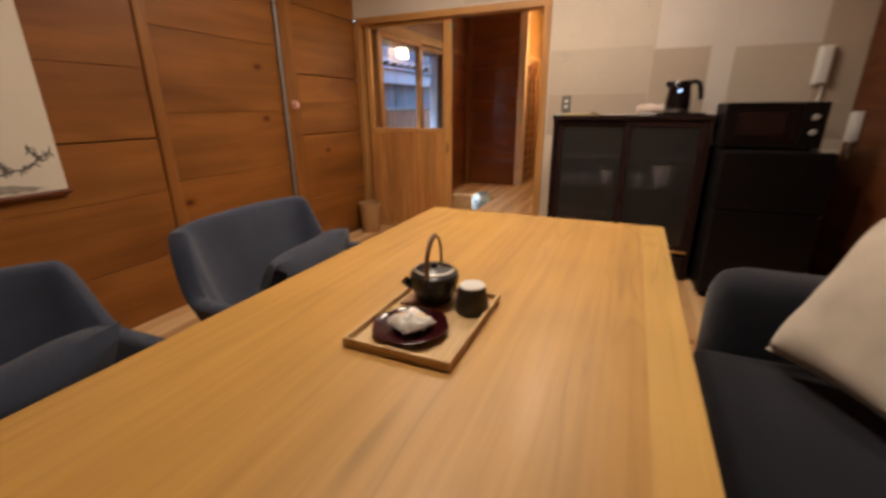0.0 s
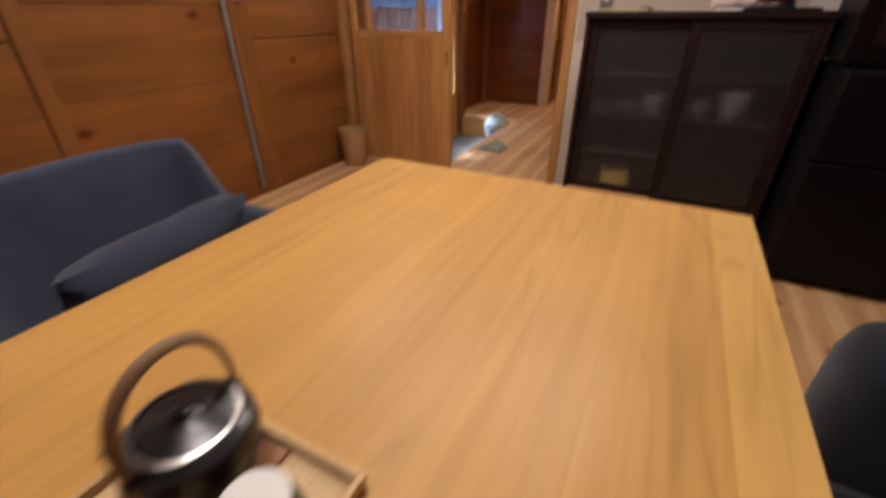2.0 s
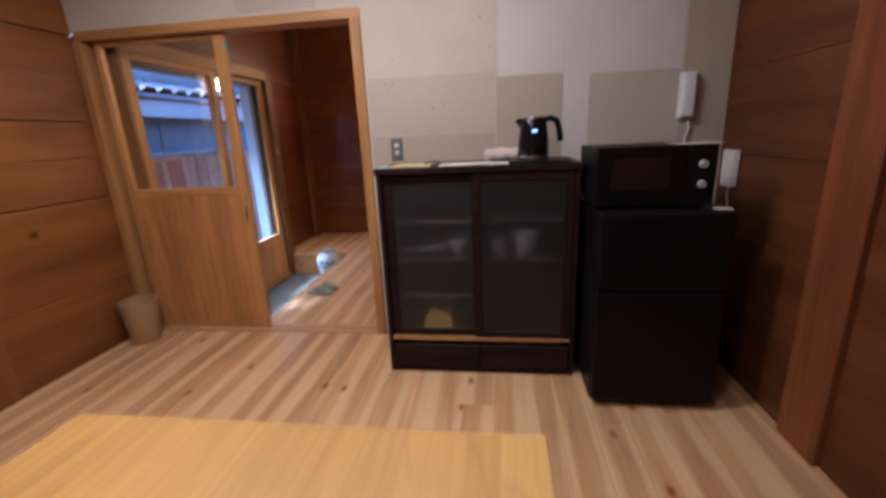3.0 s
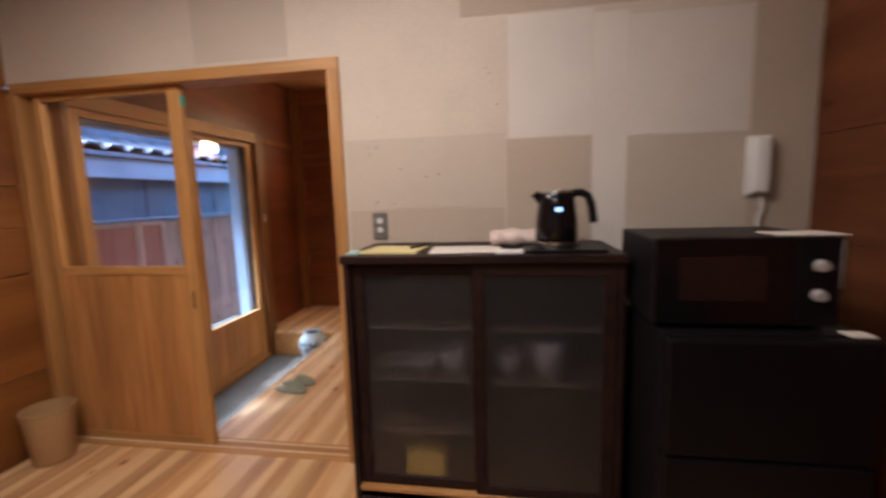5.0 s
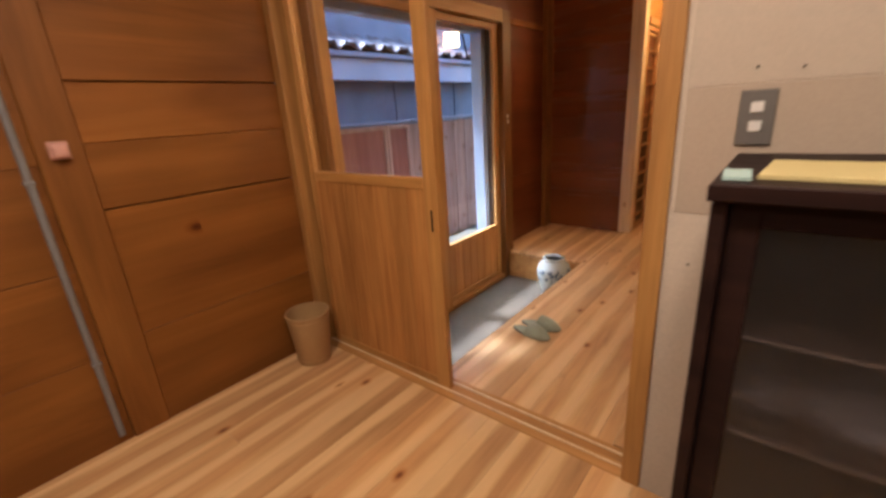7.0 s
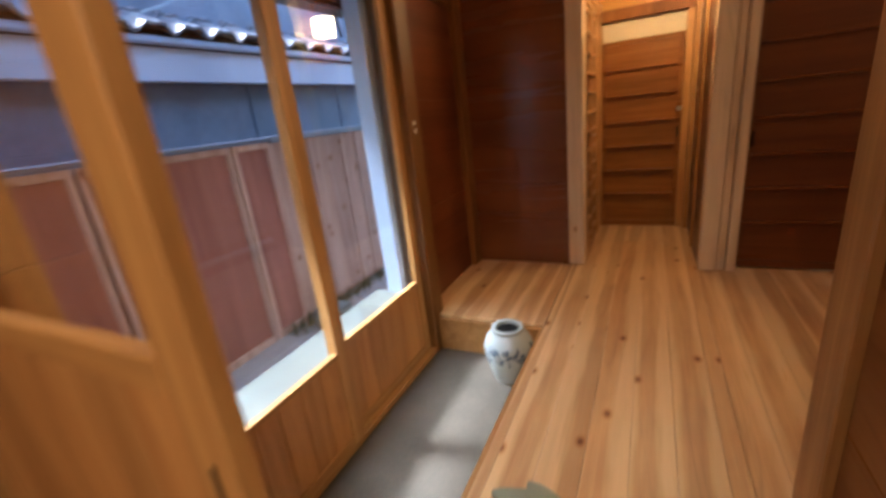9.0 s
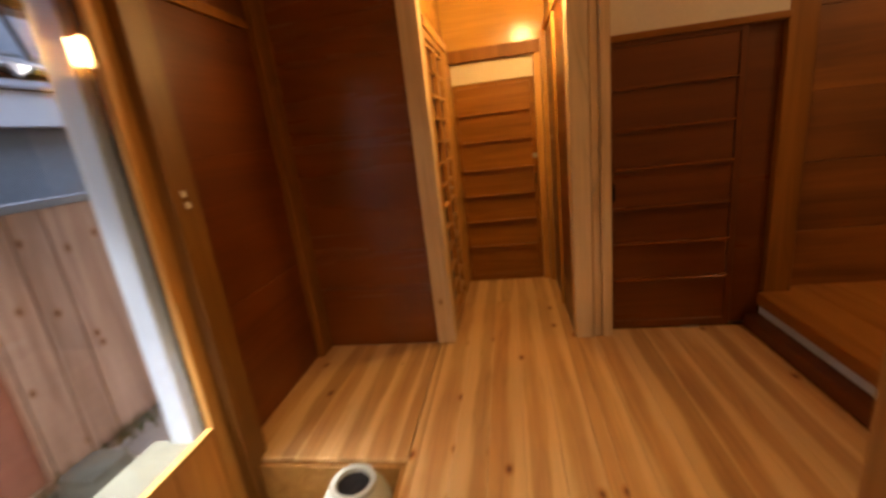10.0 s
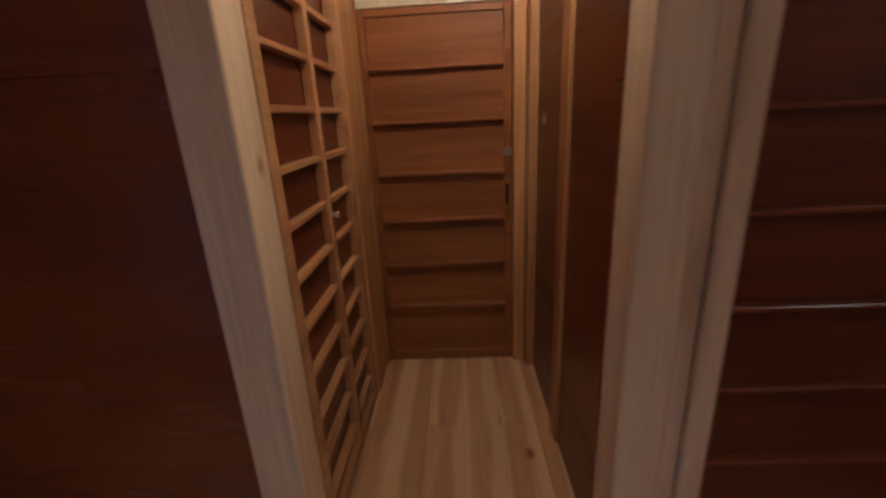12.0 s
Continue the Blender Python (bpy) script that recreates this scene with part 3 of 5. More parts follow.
# west wall: posts and wide boards
piece("post", wall_west, M_DEEPPOST, WX - 0.03, WX + 0.012, 2.67, 2.815, 0, CEIL, 0.006)
piece("post", wall_west, M_DEEPPOST, WX - 0.03, WX + 0.016, 1.575, 1.65, 0, CEIL, 0.008)
for y0, y1, joints in ((2.815, KY, (0.0, 0.46, 1.02, 1.278, 1.505, 2.02, CEIL)),
                       (1.65, 2.67, (0.0, 0.42, 0.80, 1.21, 1.685, 2.08, CEIL)),
                       (-0.3, 1.575, (0.0, 0.36, 0.75, 1.07, 1.45, 1.80, 2.2, CEIL)), (SY, -0.3, (0.0, 0.42, 0.86, 1.3, 1.74, 2.2, CEIL))):
    for z0, z1 in zip(joints, joints[1:]):
        lip = random.uniform(-0.004, 0.004)
        piece("board", wall_west, M_WALL, WX - 0.03, WX + lip, y0 + 0.001, y1 - 0.001, z0 + 0.0004, z1 - (0.0075 if z1 in (1.02, 1.505, 2.02, 1.07) else random.choice((0.0008, 0.0015))), 0.0018)

# east wall
piece("post", wall_east, M_DARKPOST, EX - 0.03, EX + 0.03, 2.62, 2.84, 0, CEIL, 0.006)
piece("post", wall_east, M_DARKPOST, EX - 0.03, EX + 0.03, 0.75, 0.89, 0, CEIL, 0.006)
for y0, y1, joints in ((2.84, KY, (0.0, 0.38, 0.76, 1.16, 1.58, 2.0, CEIL)), (0.89, 2.62, (0.0, 0.4, 0.8, 1.2, 1.6, 2.05, CEIL)), (SY, 0.75, (0.0, 0.4, 0.8, 1.2, 1.6, 2.05, CEIL))):
    for z0, z1 in zip(joints, joints[1:]):
        piece("board", wall_east, M_WALLE, EX + random.uniform(-0.003, 0.003), EX + 0.03, y0 + 0.001, y1 - 0.001, z0 + 0.0004, z1 - 0.0010, 0.0015)


# ---- the setting: entrance hall and corridor ----
HX, NY = -2.29, 6.78
wall_hall_west = structure("wall_hall_west", boxes((HX - 0.16, HX - 0.11, 5.79, NY, -0.3, HCEIL), (HX - 0.12, HX, KY + 0.13, 5.79, 2.05, HCEIL), bevel=0), M_DARKY,
                           "dark red-brown board wall beside the entrance window", "wall")
wall_hall_north = structure("wall_hall_north", boxes((-2.6, -1.59, NY + 0.02, NY + 0.12, -0.1, HCEIL), (-0.5, 0.41, NY + 0.09, NY + 0.15, 1.72, HCEIL), (-0.5, 0.41, NY + 0.16, NY + 0.2, -0.1, 1.72), bevel=0), M_WHITEWALL,
                            "wall with dark red-brown boards and white plaster above a door", "wall")
for z0, z1 in zip((0, 0.66, 1.36, 2.04), (0.66, 1.36, 2.04, HCEIL)):
    piece("board", wall_hall_north, M_SHEET, -2.405, -1.59, NY, NY + 0.02, z0 + 0.0003, z1 - 0.0003, 0.0006)
    piece("board", wall_hall_west, M_DARKY, HX - 0.11, HX - 0.10, 5.79, NY, z0 + 0.0008, z1 - 0.0008, 0.001)
piece("post", wall_hall_west, M_DEEPPOST, HX - 0.11, HX - 0.055, 6.63, NY, 0, HCEIL, 0.004)
piece("rail", wall_hall_west, M_DEEPPOST, HX - 0.105, HX - 0.08, 5.79, 6.63, 1.99, 2.04, 0.004)
structure("post_1", boxes((-1.592, -1.475, 6.765, 6.885, 0, HCEIL), bevel=0.004), M_POST, "pale new timber post at the corridor mouth", "post")
structure("post_2", boxes((-0.70, -0.592, 6.77, 6.90, 0, HCEIL), bevel=0.004), M_POST, "pale new timber post between corridor and closet door", "post")
structure("post_3", boxes((-0.587, -0.542, 6.785, 6.90, 0, HCEIL), (-0.537, -0.480, 6.775, 6.90, 0, HCEIL), bevel=0.004), M_POST, "pale timber door jamb with a groove", "post")
structure("post_4", boxes((0.405, 0.545, 6.865, 6.99, 0.2, HCEIL), bevel=0.005), M_DEEPPOST, "brown timber post on the raised floor", "post")
wall_room_north = structure("wall_room_north", boxes((0.545, 2.4, 6.97, 7.1, 0.15, HCEIL), bevel=0), M_WALLX, "brown board wall of the raised room", "wall")
for z0, z1 in zip((0.205, 0.55, 0.95, 1.33, 1.75, 2.1), (0.55, 0.95, 1.33, 1.75, 2.1, HCEIL)):
    piece("board", wall_room_north, M_WALLX, 0.546, 2.3, 6.95, 6.97, z0 + 0.001, z1 - 0.001, 0.0015)
structure("wall_room_east", boxes((2.3, 2.4, 4.73, 7.1, -0.1, HCEIL), bevel=0), M_PLASTER, "plain plaster wall of the raised room", "wall")
structure("wall_room_south", boxes((-0.56, 2.3, 4.73, 4.825, -0.1, HCEIL), bevel=0), M_PLASTER, "plain plaster wall of the raised room", "wall")
wall_hall_east = structure("wall_hall_east", boxes((-0.54, -0.44, KY + 0.12, 4.73, -0.1, HCEIL), bevel=0), M_DEEPPOST, "brown board wall between hall and kitchen", "wall")
for z0, z1 in zip((0, 0.4, 0.8, 1.2, 1.6, 2.0), (0.4, 0.8, 1.2, 1.6, 2.0, HCEIL)):
    piece("board", wall_hall_east, M_WALL, -0.575, -0.54, KY + 0.145, 4.67, z0 + 0.001, z1 - 0.001, 0.002)
piece("post", wall_hall_east, M_TRIM, -0.603, -0.48, 4.67, 4.835, 0, HCEIL, 0.005)
structure("ceiling_hall", boxes((-2.6, 2.4, KY + 0.12, NY + 0.12, HCEIL, HCEIL + 0.1), (-1.7, -0.4, NY + 0.12, 8.2, HCEIL, HCEIL + 0.1), bevel=0), M_TRIMY, "brown board ceiling over hall and corridor", "ceiling")

# corridor sides
wall_corridor_west = structure("wall_corridor_west", boxes((-1.62, -1.515, 6.885, 8.05, -0.1, HCEIL), bevel=0), M_DARKY, "dark panelled corridor wall", "wall")
wall_corridor_east = structure("wall_corridor_east", boxes((-0.69, -0.55, 6.90, 8.05, -0.1, HCEIL), bevel=0), M_DARKY, "dark glossy panelled corridor wall", "wall")
piece("panel", wall_corridor_east, M_DARKY, -0.70, -0.69, 6.905, 7.30, 0, 2.0, 0.002)
piece("batten", wall_corridor_east, M_TRIM, -0.715, -0.69, 7.30, 7.385, 0, 2.0, 0.003)
piece("panel", wall_corridor_east, M_DARKY, -0.70, -0.69, 7.385, 7.84, 0, 2.0, 0.002)
piece("batten", wall_corridor_east, M_TRIM, -0.74, -0.69, 7.84, 7.915, 0, 2.0, 0.003)
piece("rail", wall_corridor_east, M_TRIMY, -0.72, -0.69, 6.905, 7.915, 2.0, 2.06, 0.003)
wall_corridor_north = structure("wall_corridor_north", boxes((-1.6, -0.55, 7.97, 8.07, -0.1, HCEIL), bevel=0), M_ORANGE, "varnished board wall at the corridor end, golden tone for lamplight", "wall")


def slat_door(name, x0, x1, y, z_top, slats, label, pull_x, wood_mat, slat_mat, stile_r=0.035):
    """Board door crossed by thin horizontal slats."""
    d = thing(name, (x0, y, 0.004), label, "door")
    w = x1 - x0
    part("panel", boxes((0.03, w - stile_r, 0.010, 0.024, 0.05, z_top - 0.03), bevel=0.001), wood_mat, d)
    part("stile", boxes((0, 0.03, 0, 0.03, 0, z_top)), wood_mat, d)
    part("stile", boxes((w - stile_r, w, 0, 0.03, 0, z_top)), wood_mat, d)
    part("top_rail", boxes((0.03, w - stile_r, 0, 0.03, z_top - 0.03, z_top)), wood_mat, d)
    part("bottom_rail", boxes((0.03, w - stile_r, 0, 0.03, 0, 0.05)), wood_mat, d)
    for z in slats:
        piece("slat", d, slat_mat, 0.03, w - stile_r, -0.020, 0.012, z - 0.007, z + 0.007, 0.002)
    part("finger_pull", boxes((pull_x, pull_x + 0.018, -0.003, 0.01, 0.83, 0.93), bevel=0.004), M_BLACKPL, d, "dark recessed finger pull")
    return d


far = slat_door("slatted_door", -1.455, -0.80, 7.925, 1.69, (1.452, 1.226, 0.992, 0.77, 0.545, 0.318), "brown slatted board door closing the corridor end", 0.625, M_SLAT, M_SLATBAR)
lock = lathe([(0, -0.012), (0.018, -0.012), (0.02, -0.004), (0.02, 0.0)], 20)
bmesh.ops.rotate(lock, verts=lock.verts, matrix=Matrix.Rotation(radians(-90), 3, "X"))
lk = part("lock", lock, M_STEEL, far, "round steel lock", True)
lk.location = (0.635, -0.002, 1.075)
piece("jamb", wall_corridor_north, M_TRIM, -1.512, -1.458, 7.895, 7.97, 0, 1.86, 0.003)
piece("jamb", wall_corridor_north, M_TRIM, -0.797, -0.742, 7.895, 7.97, 0, 1.86, 0.003)
# Old-post wood, darker than the jambs: shade under the lintel as colour.
piece("lintel", wall_corridor_north, M_DEEPPOST, -1.512, -0.742, 7.885, 7.97, 1.86, 1.955, 0.004)
part("transom", boxes((-1.458, -0.797, 7.935, 7.95, 1.70, 1.86), bevel=0.001), M_TRANSOM, wall_corridor_north, "pale glossy transom panel")

slider = slat_door("closet_door", -0.476, 0.225, 6.87, 1.70, (1.455, 1.232, 1.013, 0.780, 0.558, 0.330), "dark slatted closet door, closed, beside a pale post", 0.02, M_DARK, M_SHEET)
rear = thing("closet_door", (0.20, 6.905, 0.004), "dark plain closet door half hidden behind another", "door")
part("panel", boxes((0, 0.205, 0, 0.025, 0, 1.70)), M_DARK, rear)
tr = structure("trim_closet", boxes((-0.479, 0.41, 6.85, 6.93, 1.70, 1.735), bevel=0.003), M_SLAT, "dark head rail above the closet door", "trim")
part("guide", boxes((-0.05, 0.05, 6.852, 6.862, 0.002, 0.010), bevel=0.001), M_STEEL, tr, "short steel floor guide")


def lattice_door():
    """Lattice of bars over dark board on the corridor's side."""
    d = thing("lattice_door", (-1.515, 6.89, 0.004), "golden wooden lattice door over dark boards along the corridor", "door")
    part("panel", boxes((0.0, 0.008, 0, 0.93, 0, 1.93), bevel=0.001), M_DARKY, d)
    for y0, y1 in ((0.0, 0.05), (0.385, 0.415), (0.70, 0.75)):
        part("stile", boxes((0.008, 0.042, y0, y1, 0, 1.93)), M_LATTICE, d)
    part("rail", boxes((0.008, 0.042, 0.05, 0.70, 1.89, 1.93)), M_LATTICE, d)
    part("rail", boxes((0.008, 0.042, 0.05, 0.70, 0, 0.05)), M_LATTICE, d)
    z = 0.128
    while z < 1.87:
        for y0, y1 in ((0.05, 0.385), (0.415, 0.70)):
            piece("bar", d, M_LATTICE, 0.008, 0.036, y0, y1, z - 0.009, z + 0.009, 0.002)
        z += 0.1445
    k = lathe([(0, 0.026), (0.009, 0.024), (0.011, 0.016), (0.006, 0.008), (0.008, 0.0)], 16)
    bmesh.ops.rotate(k, verts=k.verts, matrix=Matrix.Rotation(radians(90), 3, "Y"))
    kn = part("knob", k, M_STEEL, d, "small steel knob", True)
    kn.location = (0.042, 0.40, 0.955)
    return d


lattice_door()
piece("post", wall_corridor_west, M_TRIM, -1.515, -1.465, 7.645, 7.895, 0, 1.93, 0.004)
piece("rail", wall_corridor_west, M_TRIMY, -1.515, -1.462, 6.885, 7.895, 1.94, 2.0, 0.004)
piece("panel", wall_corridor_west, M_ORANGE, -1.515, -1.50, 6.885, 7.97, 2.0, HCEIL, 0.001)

# raised floor at the hall's far side
platform = structure("raised_floor", boxes((0.40, 2.3, 4.83, 6.97, 0.0, 0.185), bevel=0), M_EAVE, "raised red-brown timber floor with an overhanging edge", "raised floor")
part("nosing", boxes((0.365, 0.46, 4.83, 6.865, 0.135, 0.212), bevel=0.005), M_PLATFORM, platform)
# Pale strip holds daylight reflected onto the riser, put in as colour.
part("riser", boxes((0.385, 0.40, 4.83, 6.865, 0.075, 0.135), bevel=0.001), M_FASCIA, platform, "riser strip coloured pale for reflected daylight")
part("toe_board", boxes((0.30, 0.385, 4.83, 6.865, 0.0, 0.075), bevel=0.004), M_DARKY, platform)
xx = 0.46
while xx < 2.29:
    piece("plank", platform, M_PLATFORM, xx, min(xx + 0.178, 2.3), 4.83, 6.95, 0.185, 0.209, 0.0015)
    xx += 0.18

# entrance window wall
window_1 = thing("window_1", (0, 0, 0), "large two-leaf glazed sliding entrance door with boarded base", "window")
window_1["kind"] = "structure"
part("frame", boxes((HX - 0.11, HX + 0.02, 3.812, 3.845, -0.25, 2.05)), M_FRAMEZ, window_1)
part("frame", boxes((HX - 0.11, HX + 0.02, 5.655, 5.79, -0.25, 2.05)), M_FRAMEZ, window_1)
part("frame", boxes((HX - 0.11, HX + 0.025, 3.845, 5.655, 1.955, 2.05)), M_TRIMY, window_1)
part("window_sill", boxes((HX - 0.11, HX + 0.01, 3.845, 5.655, -0.25, -0.215)), M_TRIMY, window_1)


def leaf(x, y0, y1, z0=-0.215, z1=1.955):
    lf = thing("glazed_leaf", (x, y0, z0), "wooden glazed door leaf with boarded base, closed", "door", group="entrance door leaves")
    w, h = y1 - y0, z1 - z0
    gz = 0.29 - z0
    part("stile", boxes((-0.016, 0.016, 0, 0.075, 0, h)), M_TRIM, lf)
    part("stile", boxes((-0.016, 0.016, w - 0.075, w, 0, h)), M_TRIM, lf)
    part("top_rail", boxes((-0.016, 0.016, 0.075, w - 0.075, h - 0.05, h)), M_TRIMY, lf)
    part("bottom_rail", boxes((-0.016, 0.016, 0.075, w - 0.075, 0, 0.05)), M_TRIMY, lf)
    part("middle_rail", boxes((-0.016, 0.016, 0.075, w - 0.075, gz - 0.025, gz)), M_TRIMY, lf)
    n = 7
    bw = (w - 0.15) / n
    for i in range(n):
        piece("board", lf, M_DOORPANEL, -0.009, 0.009, 0.075 + i * bw, 0.075 + (i + 1) * bw - 0.0015, 0.05, gz - 0.025, 0.0015)
    p = part("pane", boxes((-0.002, 0.002, 0.075, w - 0.075, gz, h - 0.05), bevel=0), M_GLASS, lf, "clear glass pane")
    p.visible_shadow = False
    return lf


leaf(HX - 0.005, 3.845, 4.825)
leaf(HX - 0.045, 4.765, 5.655)

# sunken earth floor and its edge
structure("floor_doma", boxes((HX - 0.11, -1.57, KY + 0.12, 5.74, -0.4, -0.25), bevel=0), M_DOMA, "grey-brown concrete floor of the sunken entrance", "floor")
structure("step_edge", boxes((-1.60, -1.57, KY + 0.14, 5.74, -0.25, -0.024), (-2.40, -1.60, 5.715, 5.74, -0.25, -0.024), bevel=0.002), M_TRIMY, "wooden riser round the sunken entrance", "step")

# ---- outside ----
ground = structure("ground", boxes((-60, HX - 0.11, -60, 70, -0.5, -0.2), bevel=0), M_GROUND, "grey concrete ground of the alley", "ground")
structure("ledge", boxes((-2.66, HX - 0.11, 3.82, 5.62, -0.2, 0.20), bevel=0.01), M_STONE, "pale stone ledge outside the entrance window", "ledge")
solo("stone_block", boxes((-3.30, -3.06, 5.60, 5.84, -0.2, -0.02), bevel=0.05, seg=2), M_STONE, "pale stone block beside the fence", "stone")
solo("porch_post", boxes((-2.56, -2.45, 5.60, 5.71, -0.2, 2.12), bevel=0.006), M_EXTWHITE, "weathered white painted porch post, coloured bluish for cool daylight", "post", False)
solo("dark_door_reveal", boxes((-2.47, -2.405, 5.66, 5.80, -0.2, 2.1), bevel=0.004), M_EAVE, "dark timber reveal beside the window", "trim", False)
solo("porch_beam", boxes((-2.55, -2.46, 3.2, 5.598, 1.90, 1.965), bevel=0.005), M_EXTWHITE, "weathered white painted beam joining the porch post, coloured bluish for cool daylight", "beam", False)
eave = thing("eave", (-2.40, 5.0, 2.10), "dark timber eave above the entrance window", "eave")
part("soffit", boxes((-0.75, -0.01, -1.15, 4.2, 0.02, 0.05)), M_EAVE, eave)
part("edge_board", boxes((-0.78, -0.75, -1.15, 4.2, -0.01, 0.08)), M_EAVE, eave)
for i in range(9):
    piece("rafter", eave, M_EAVE, -0.74, -0.01, -1.0 + i * 0.6, -0.95 + i * 0.6, -0.03, 0.02, 0.004)

fence = thing("fence", (-3.5, 6.0, -0.2), "weathered wooden alley fence with red-brown panels and grey metal cap", "fence")
FX = 0.0
y = -0.235
for i in range(13):
    w = (0.20, 0.17, 0.22, 0.185)[i % 4]
    piece("plank", fence, M_FENCE, FX - 0.01, FX + 0.008 + 0.006 * (i % 3), y, y + w - 0.008, 0.02, 1.40, 0.003)
    y += w
part("back_board", boxes((FX - 0.03, FX - 0.012, -3.5, 2.3, 0.0, 1.38)), M_EAVE, fence)
part("cap", boxes((FX - 0.06, FX + 0.03, -0.24, 2.3, 1.40, 1.45), bevel=0.006), M_METALCAP, fence, "blue-grey metal cap")
part("cap", boxes((FX - 0.05, FX + 0.03, -3.5, -0.245, 1.415, 1.445), bevel=0.005), M_METALCAP, fence, "blue-grey metal cap")
for a, b in ((-3.4, -2.3), (-2.28, -1.45), (-1.43, -0.58), (-0.56, -0.25)):
    pn = part("panel", boxes((FX - 0.008, FX + 0.004, a + 0.03, b - 0.03, 0.05, 1.37)), M_FENCERED, fence, "red-brown board panel")
    for y0, y1, z0, z1 in ((a, a + 0.03, 0.0, 1.41), (b - 0.03, b, 0.0, 1.41), (a + 0.03, b - 0.03, 1.37, 1.41), (a + 0.03, b - 0.03, 0.0, 0.05)):
        piece("frame_bar", fence, M_FENCE, FX - 0.01, FX + 0.02, y0, y1, z0, z1, 0.003)

PITCH = 28
house = thing("neighbour_house", (-4.2, 5.0, -0.2), "neighbouring house with grey siding, pale fascia and tiled roof", "house")
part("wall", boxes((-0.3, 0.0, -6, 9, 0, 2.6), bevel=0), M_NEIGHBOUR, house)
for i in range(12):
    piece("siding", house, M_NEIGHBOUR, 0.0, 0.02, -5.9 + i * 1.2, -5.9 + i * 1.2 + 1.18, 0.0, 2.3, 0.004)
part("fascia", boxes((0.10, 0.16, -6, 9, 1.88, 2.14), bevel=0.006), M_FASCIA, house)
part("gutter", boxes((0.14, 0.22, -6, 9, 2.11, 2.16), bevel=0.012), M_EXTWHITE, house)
roof = part("roof", boxes((-0.78, -0.0, -6, 9, 2.93, 2.99), bevel=0), M_UPPER, house)
roof.matrix_local = Matrix.Translation((0.20, 0, 2.16)) @ Matrix.Rotation(radians(PITCH), 4, "Y") @ Matrix.Translation((0, 0, -3.0))

part("upper_wall", boxes((-0.62, -0.52, -6, 9, 2.3, 3.25), bevel=0), M_EAVE, house, "dark weathered upper wall behind the small roof")
for i in range(30):
    piece("upper_board", house, M_UPPER, -0.52, -0.50, -6 + i * 0.5, -6 + i * 0.5 + 0.47, 2.3, 3.25, 0.004)


def tile_mesh():
    """One wavy pan tile."""
    bm = bmesh.new()
    n = 10
    cols = []
    for i in range(n + 1):
        u = i / n
        z = 0.028 * math.sin(u * 2 * math.pi) + 0.016 * math.cos(u * 4 * math.pi)
        cols.append([bm.verts.new((x, (u - 0.5) * 0.27, z + dz)) for x, dz in ((0.0, 0.0), (-0.28, 0.02), (0.0, 0.022))])
    for a, b in zip(cols, cols[1:]):
        bm.faces.new((a[0], b[0], b[1], a[1]))
        bm.faces.new((a[2], b[2], b[0], a[0]))
        bm.faces.new((a[1], b[1], b[2], a[2]))
    return mesh_of("tile", bm, M_TILE, True)


TILE = tile_mesh()
for r in range(4):
    for c in range(28):
        t = new("tile", TILE)
        t.parent = house
        d = 0.02 - r * 0.25
        t.location = (0.24 + d * math.cos(radians(PITCH)), -2.6 + c * 0.262, 2.185 - d * math.sin(radians(PITCH)) + 0.02)
        t.rotation_euler = (0, radians(PITCH - 4), 0)


# ---- dining room: things ----
def dining_table():
    t = thing("dining_table", (-0.219, 0.92, 0), "long honey-coloured wooden dining table with plank top", "table")
    x0, x1, y0, y1 = -0.532, 0.520, -0.90, 0.90
    widths = (0.152, 0.165, 0.15, 0.18, 0.16, 0.16, 0.085)
    x = x0
    for i, w in enumerate(widths):
        piece("top_board", t, M_TABLE_EDGE if i == 6 else M_TABLE, x, x + w, y0, y1, 0.705, 0.74, 0.0002)
        x += w
    part("apron", boxes((x0 + 0.08, x1 - 0.08, y0 + 0.10, y0 + 0.125, 0.62, 0.705)), M_TABLE, t)
    part("apron", boxes((x0 + 0.08, x1 - 0.08, y1 - 0.125, y1 - 0.10, 0.62, 0.705)), M_TABLE, t)
    part("apron", boxes((x0 + 0.08, x0 + 0.105, y0 + 0.125, y1 - 0.125, 0.62, 0.705)), M_TABLE, t)
    part("apron", boxes((x1 - 0.105, x1 - 0.08, y0 + 0.125, y1 - 0.125, 0.62, 0.705)), M_TABLE, t)
    for sx in (-1, 1):
        for sy in (-1, 1):
            cx, cy = sx * 0.41, sy * 0.76
            part("leg", boxes((cx - 0.035, cx + 0.035, cy - 0.035, cy + 0.035, 0, 0.62), bevel=0.005), M_TABLE, t)


dining_table()


def tray():
    t = thing("tray", (-0.2495, 0.698, 0.7415), "shallow pale wooden serving tray on the table", "tray")
    hx, hy = 0.1225, 0.168
    part("base", boxes((-hx, hx, -hy, hy, 0, 0.006), bevel=0.001), M_TRAY, t)
    for b in ((-hx, -hx + 0.008, -hy, hy), (hx - 0.008, hx, -hy, hy), (-hx + 0.008, hx - 0.008, -hy, -hy + 0.008), (-hx + 0.008, hx - 0.008, hy - 0.008, hy)):
        part("rim", boxes((*b, 0.006, 0.02), bevel=0.0015), M_TRAY, t)


tray()
solo("coaster", boxes((-0.352, -0.223, 0.742, 0.854, 0.748, 0.752), bevel=0.001), M_COASTER, "square brown wooden trivet under the teapot", "trivet", False)


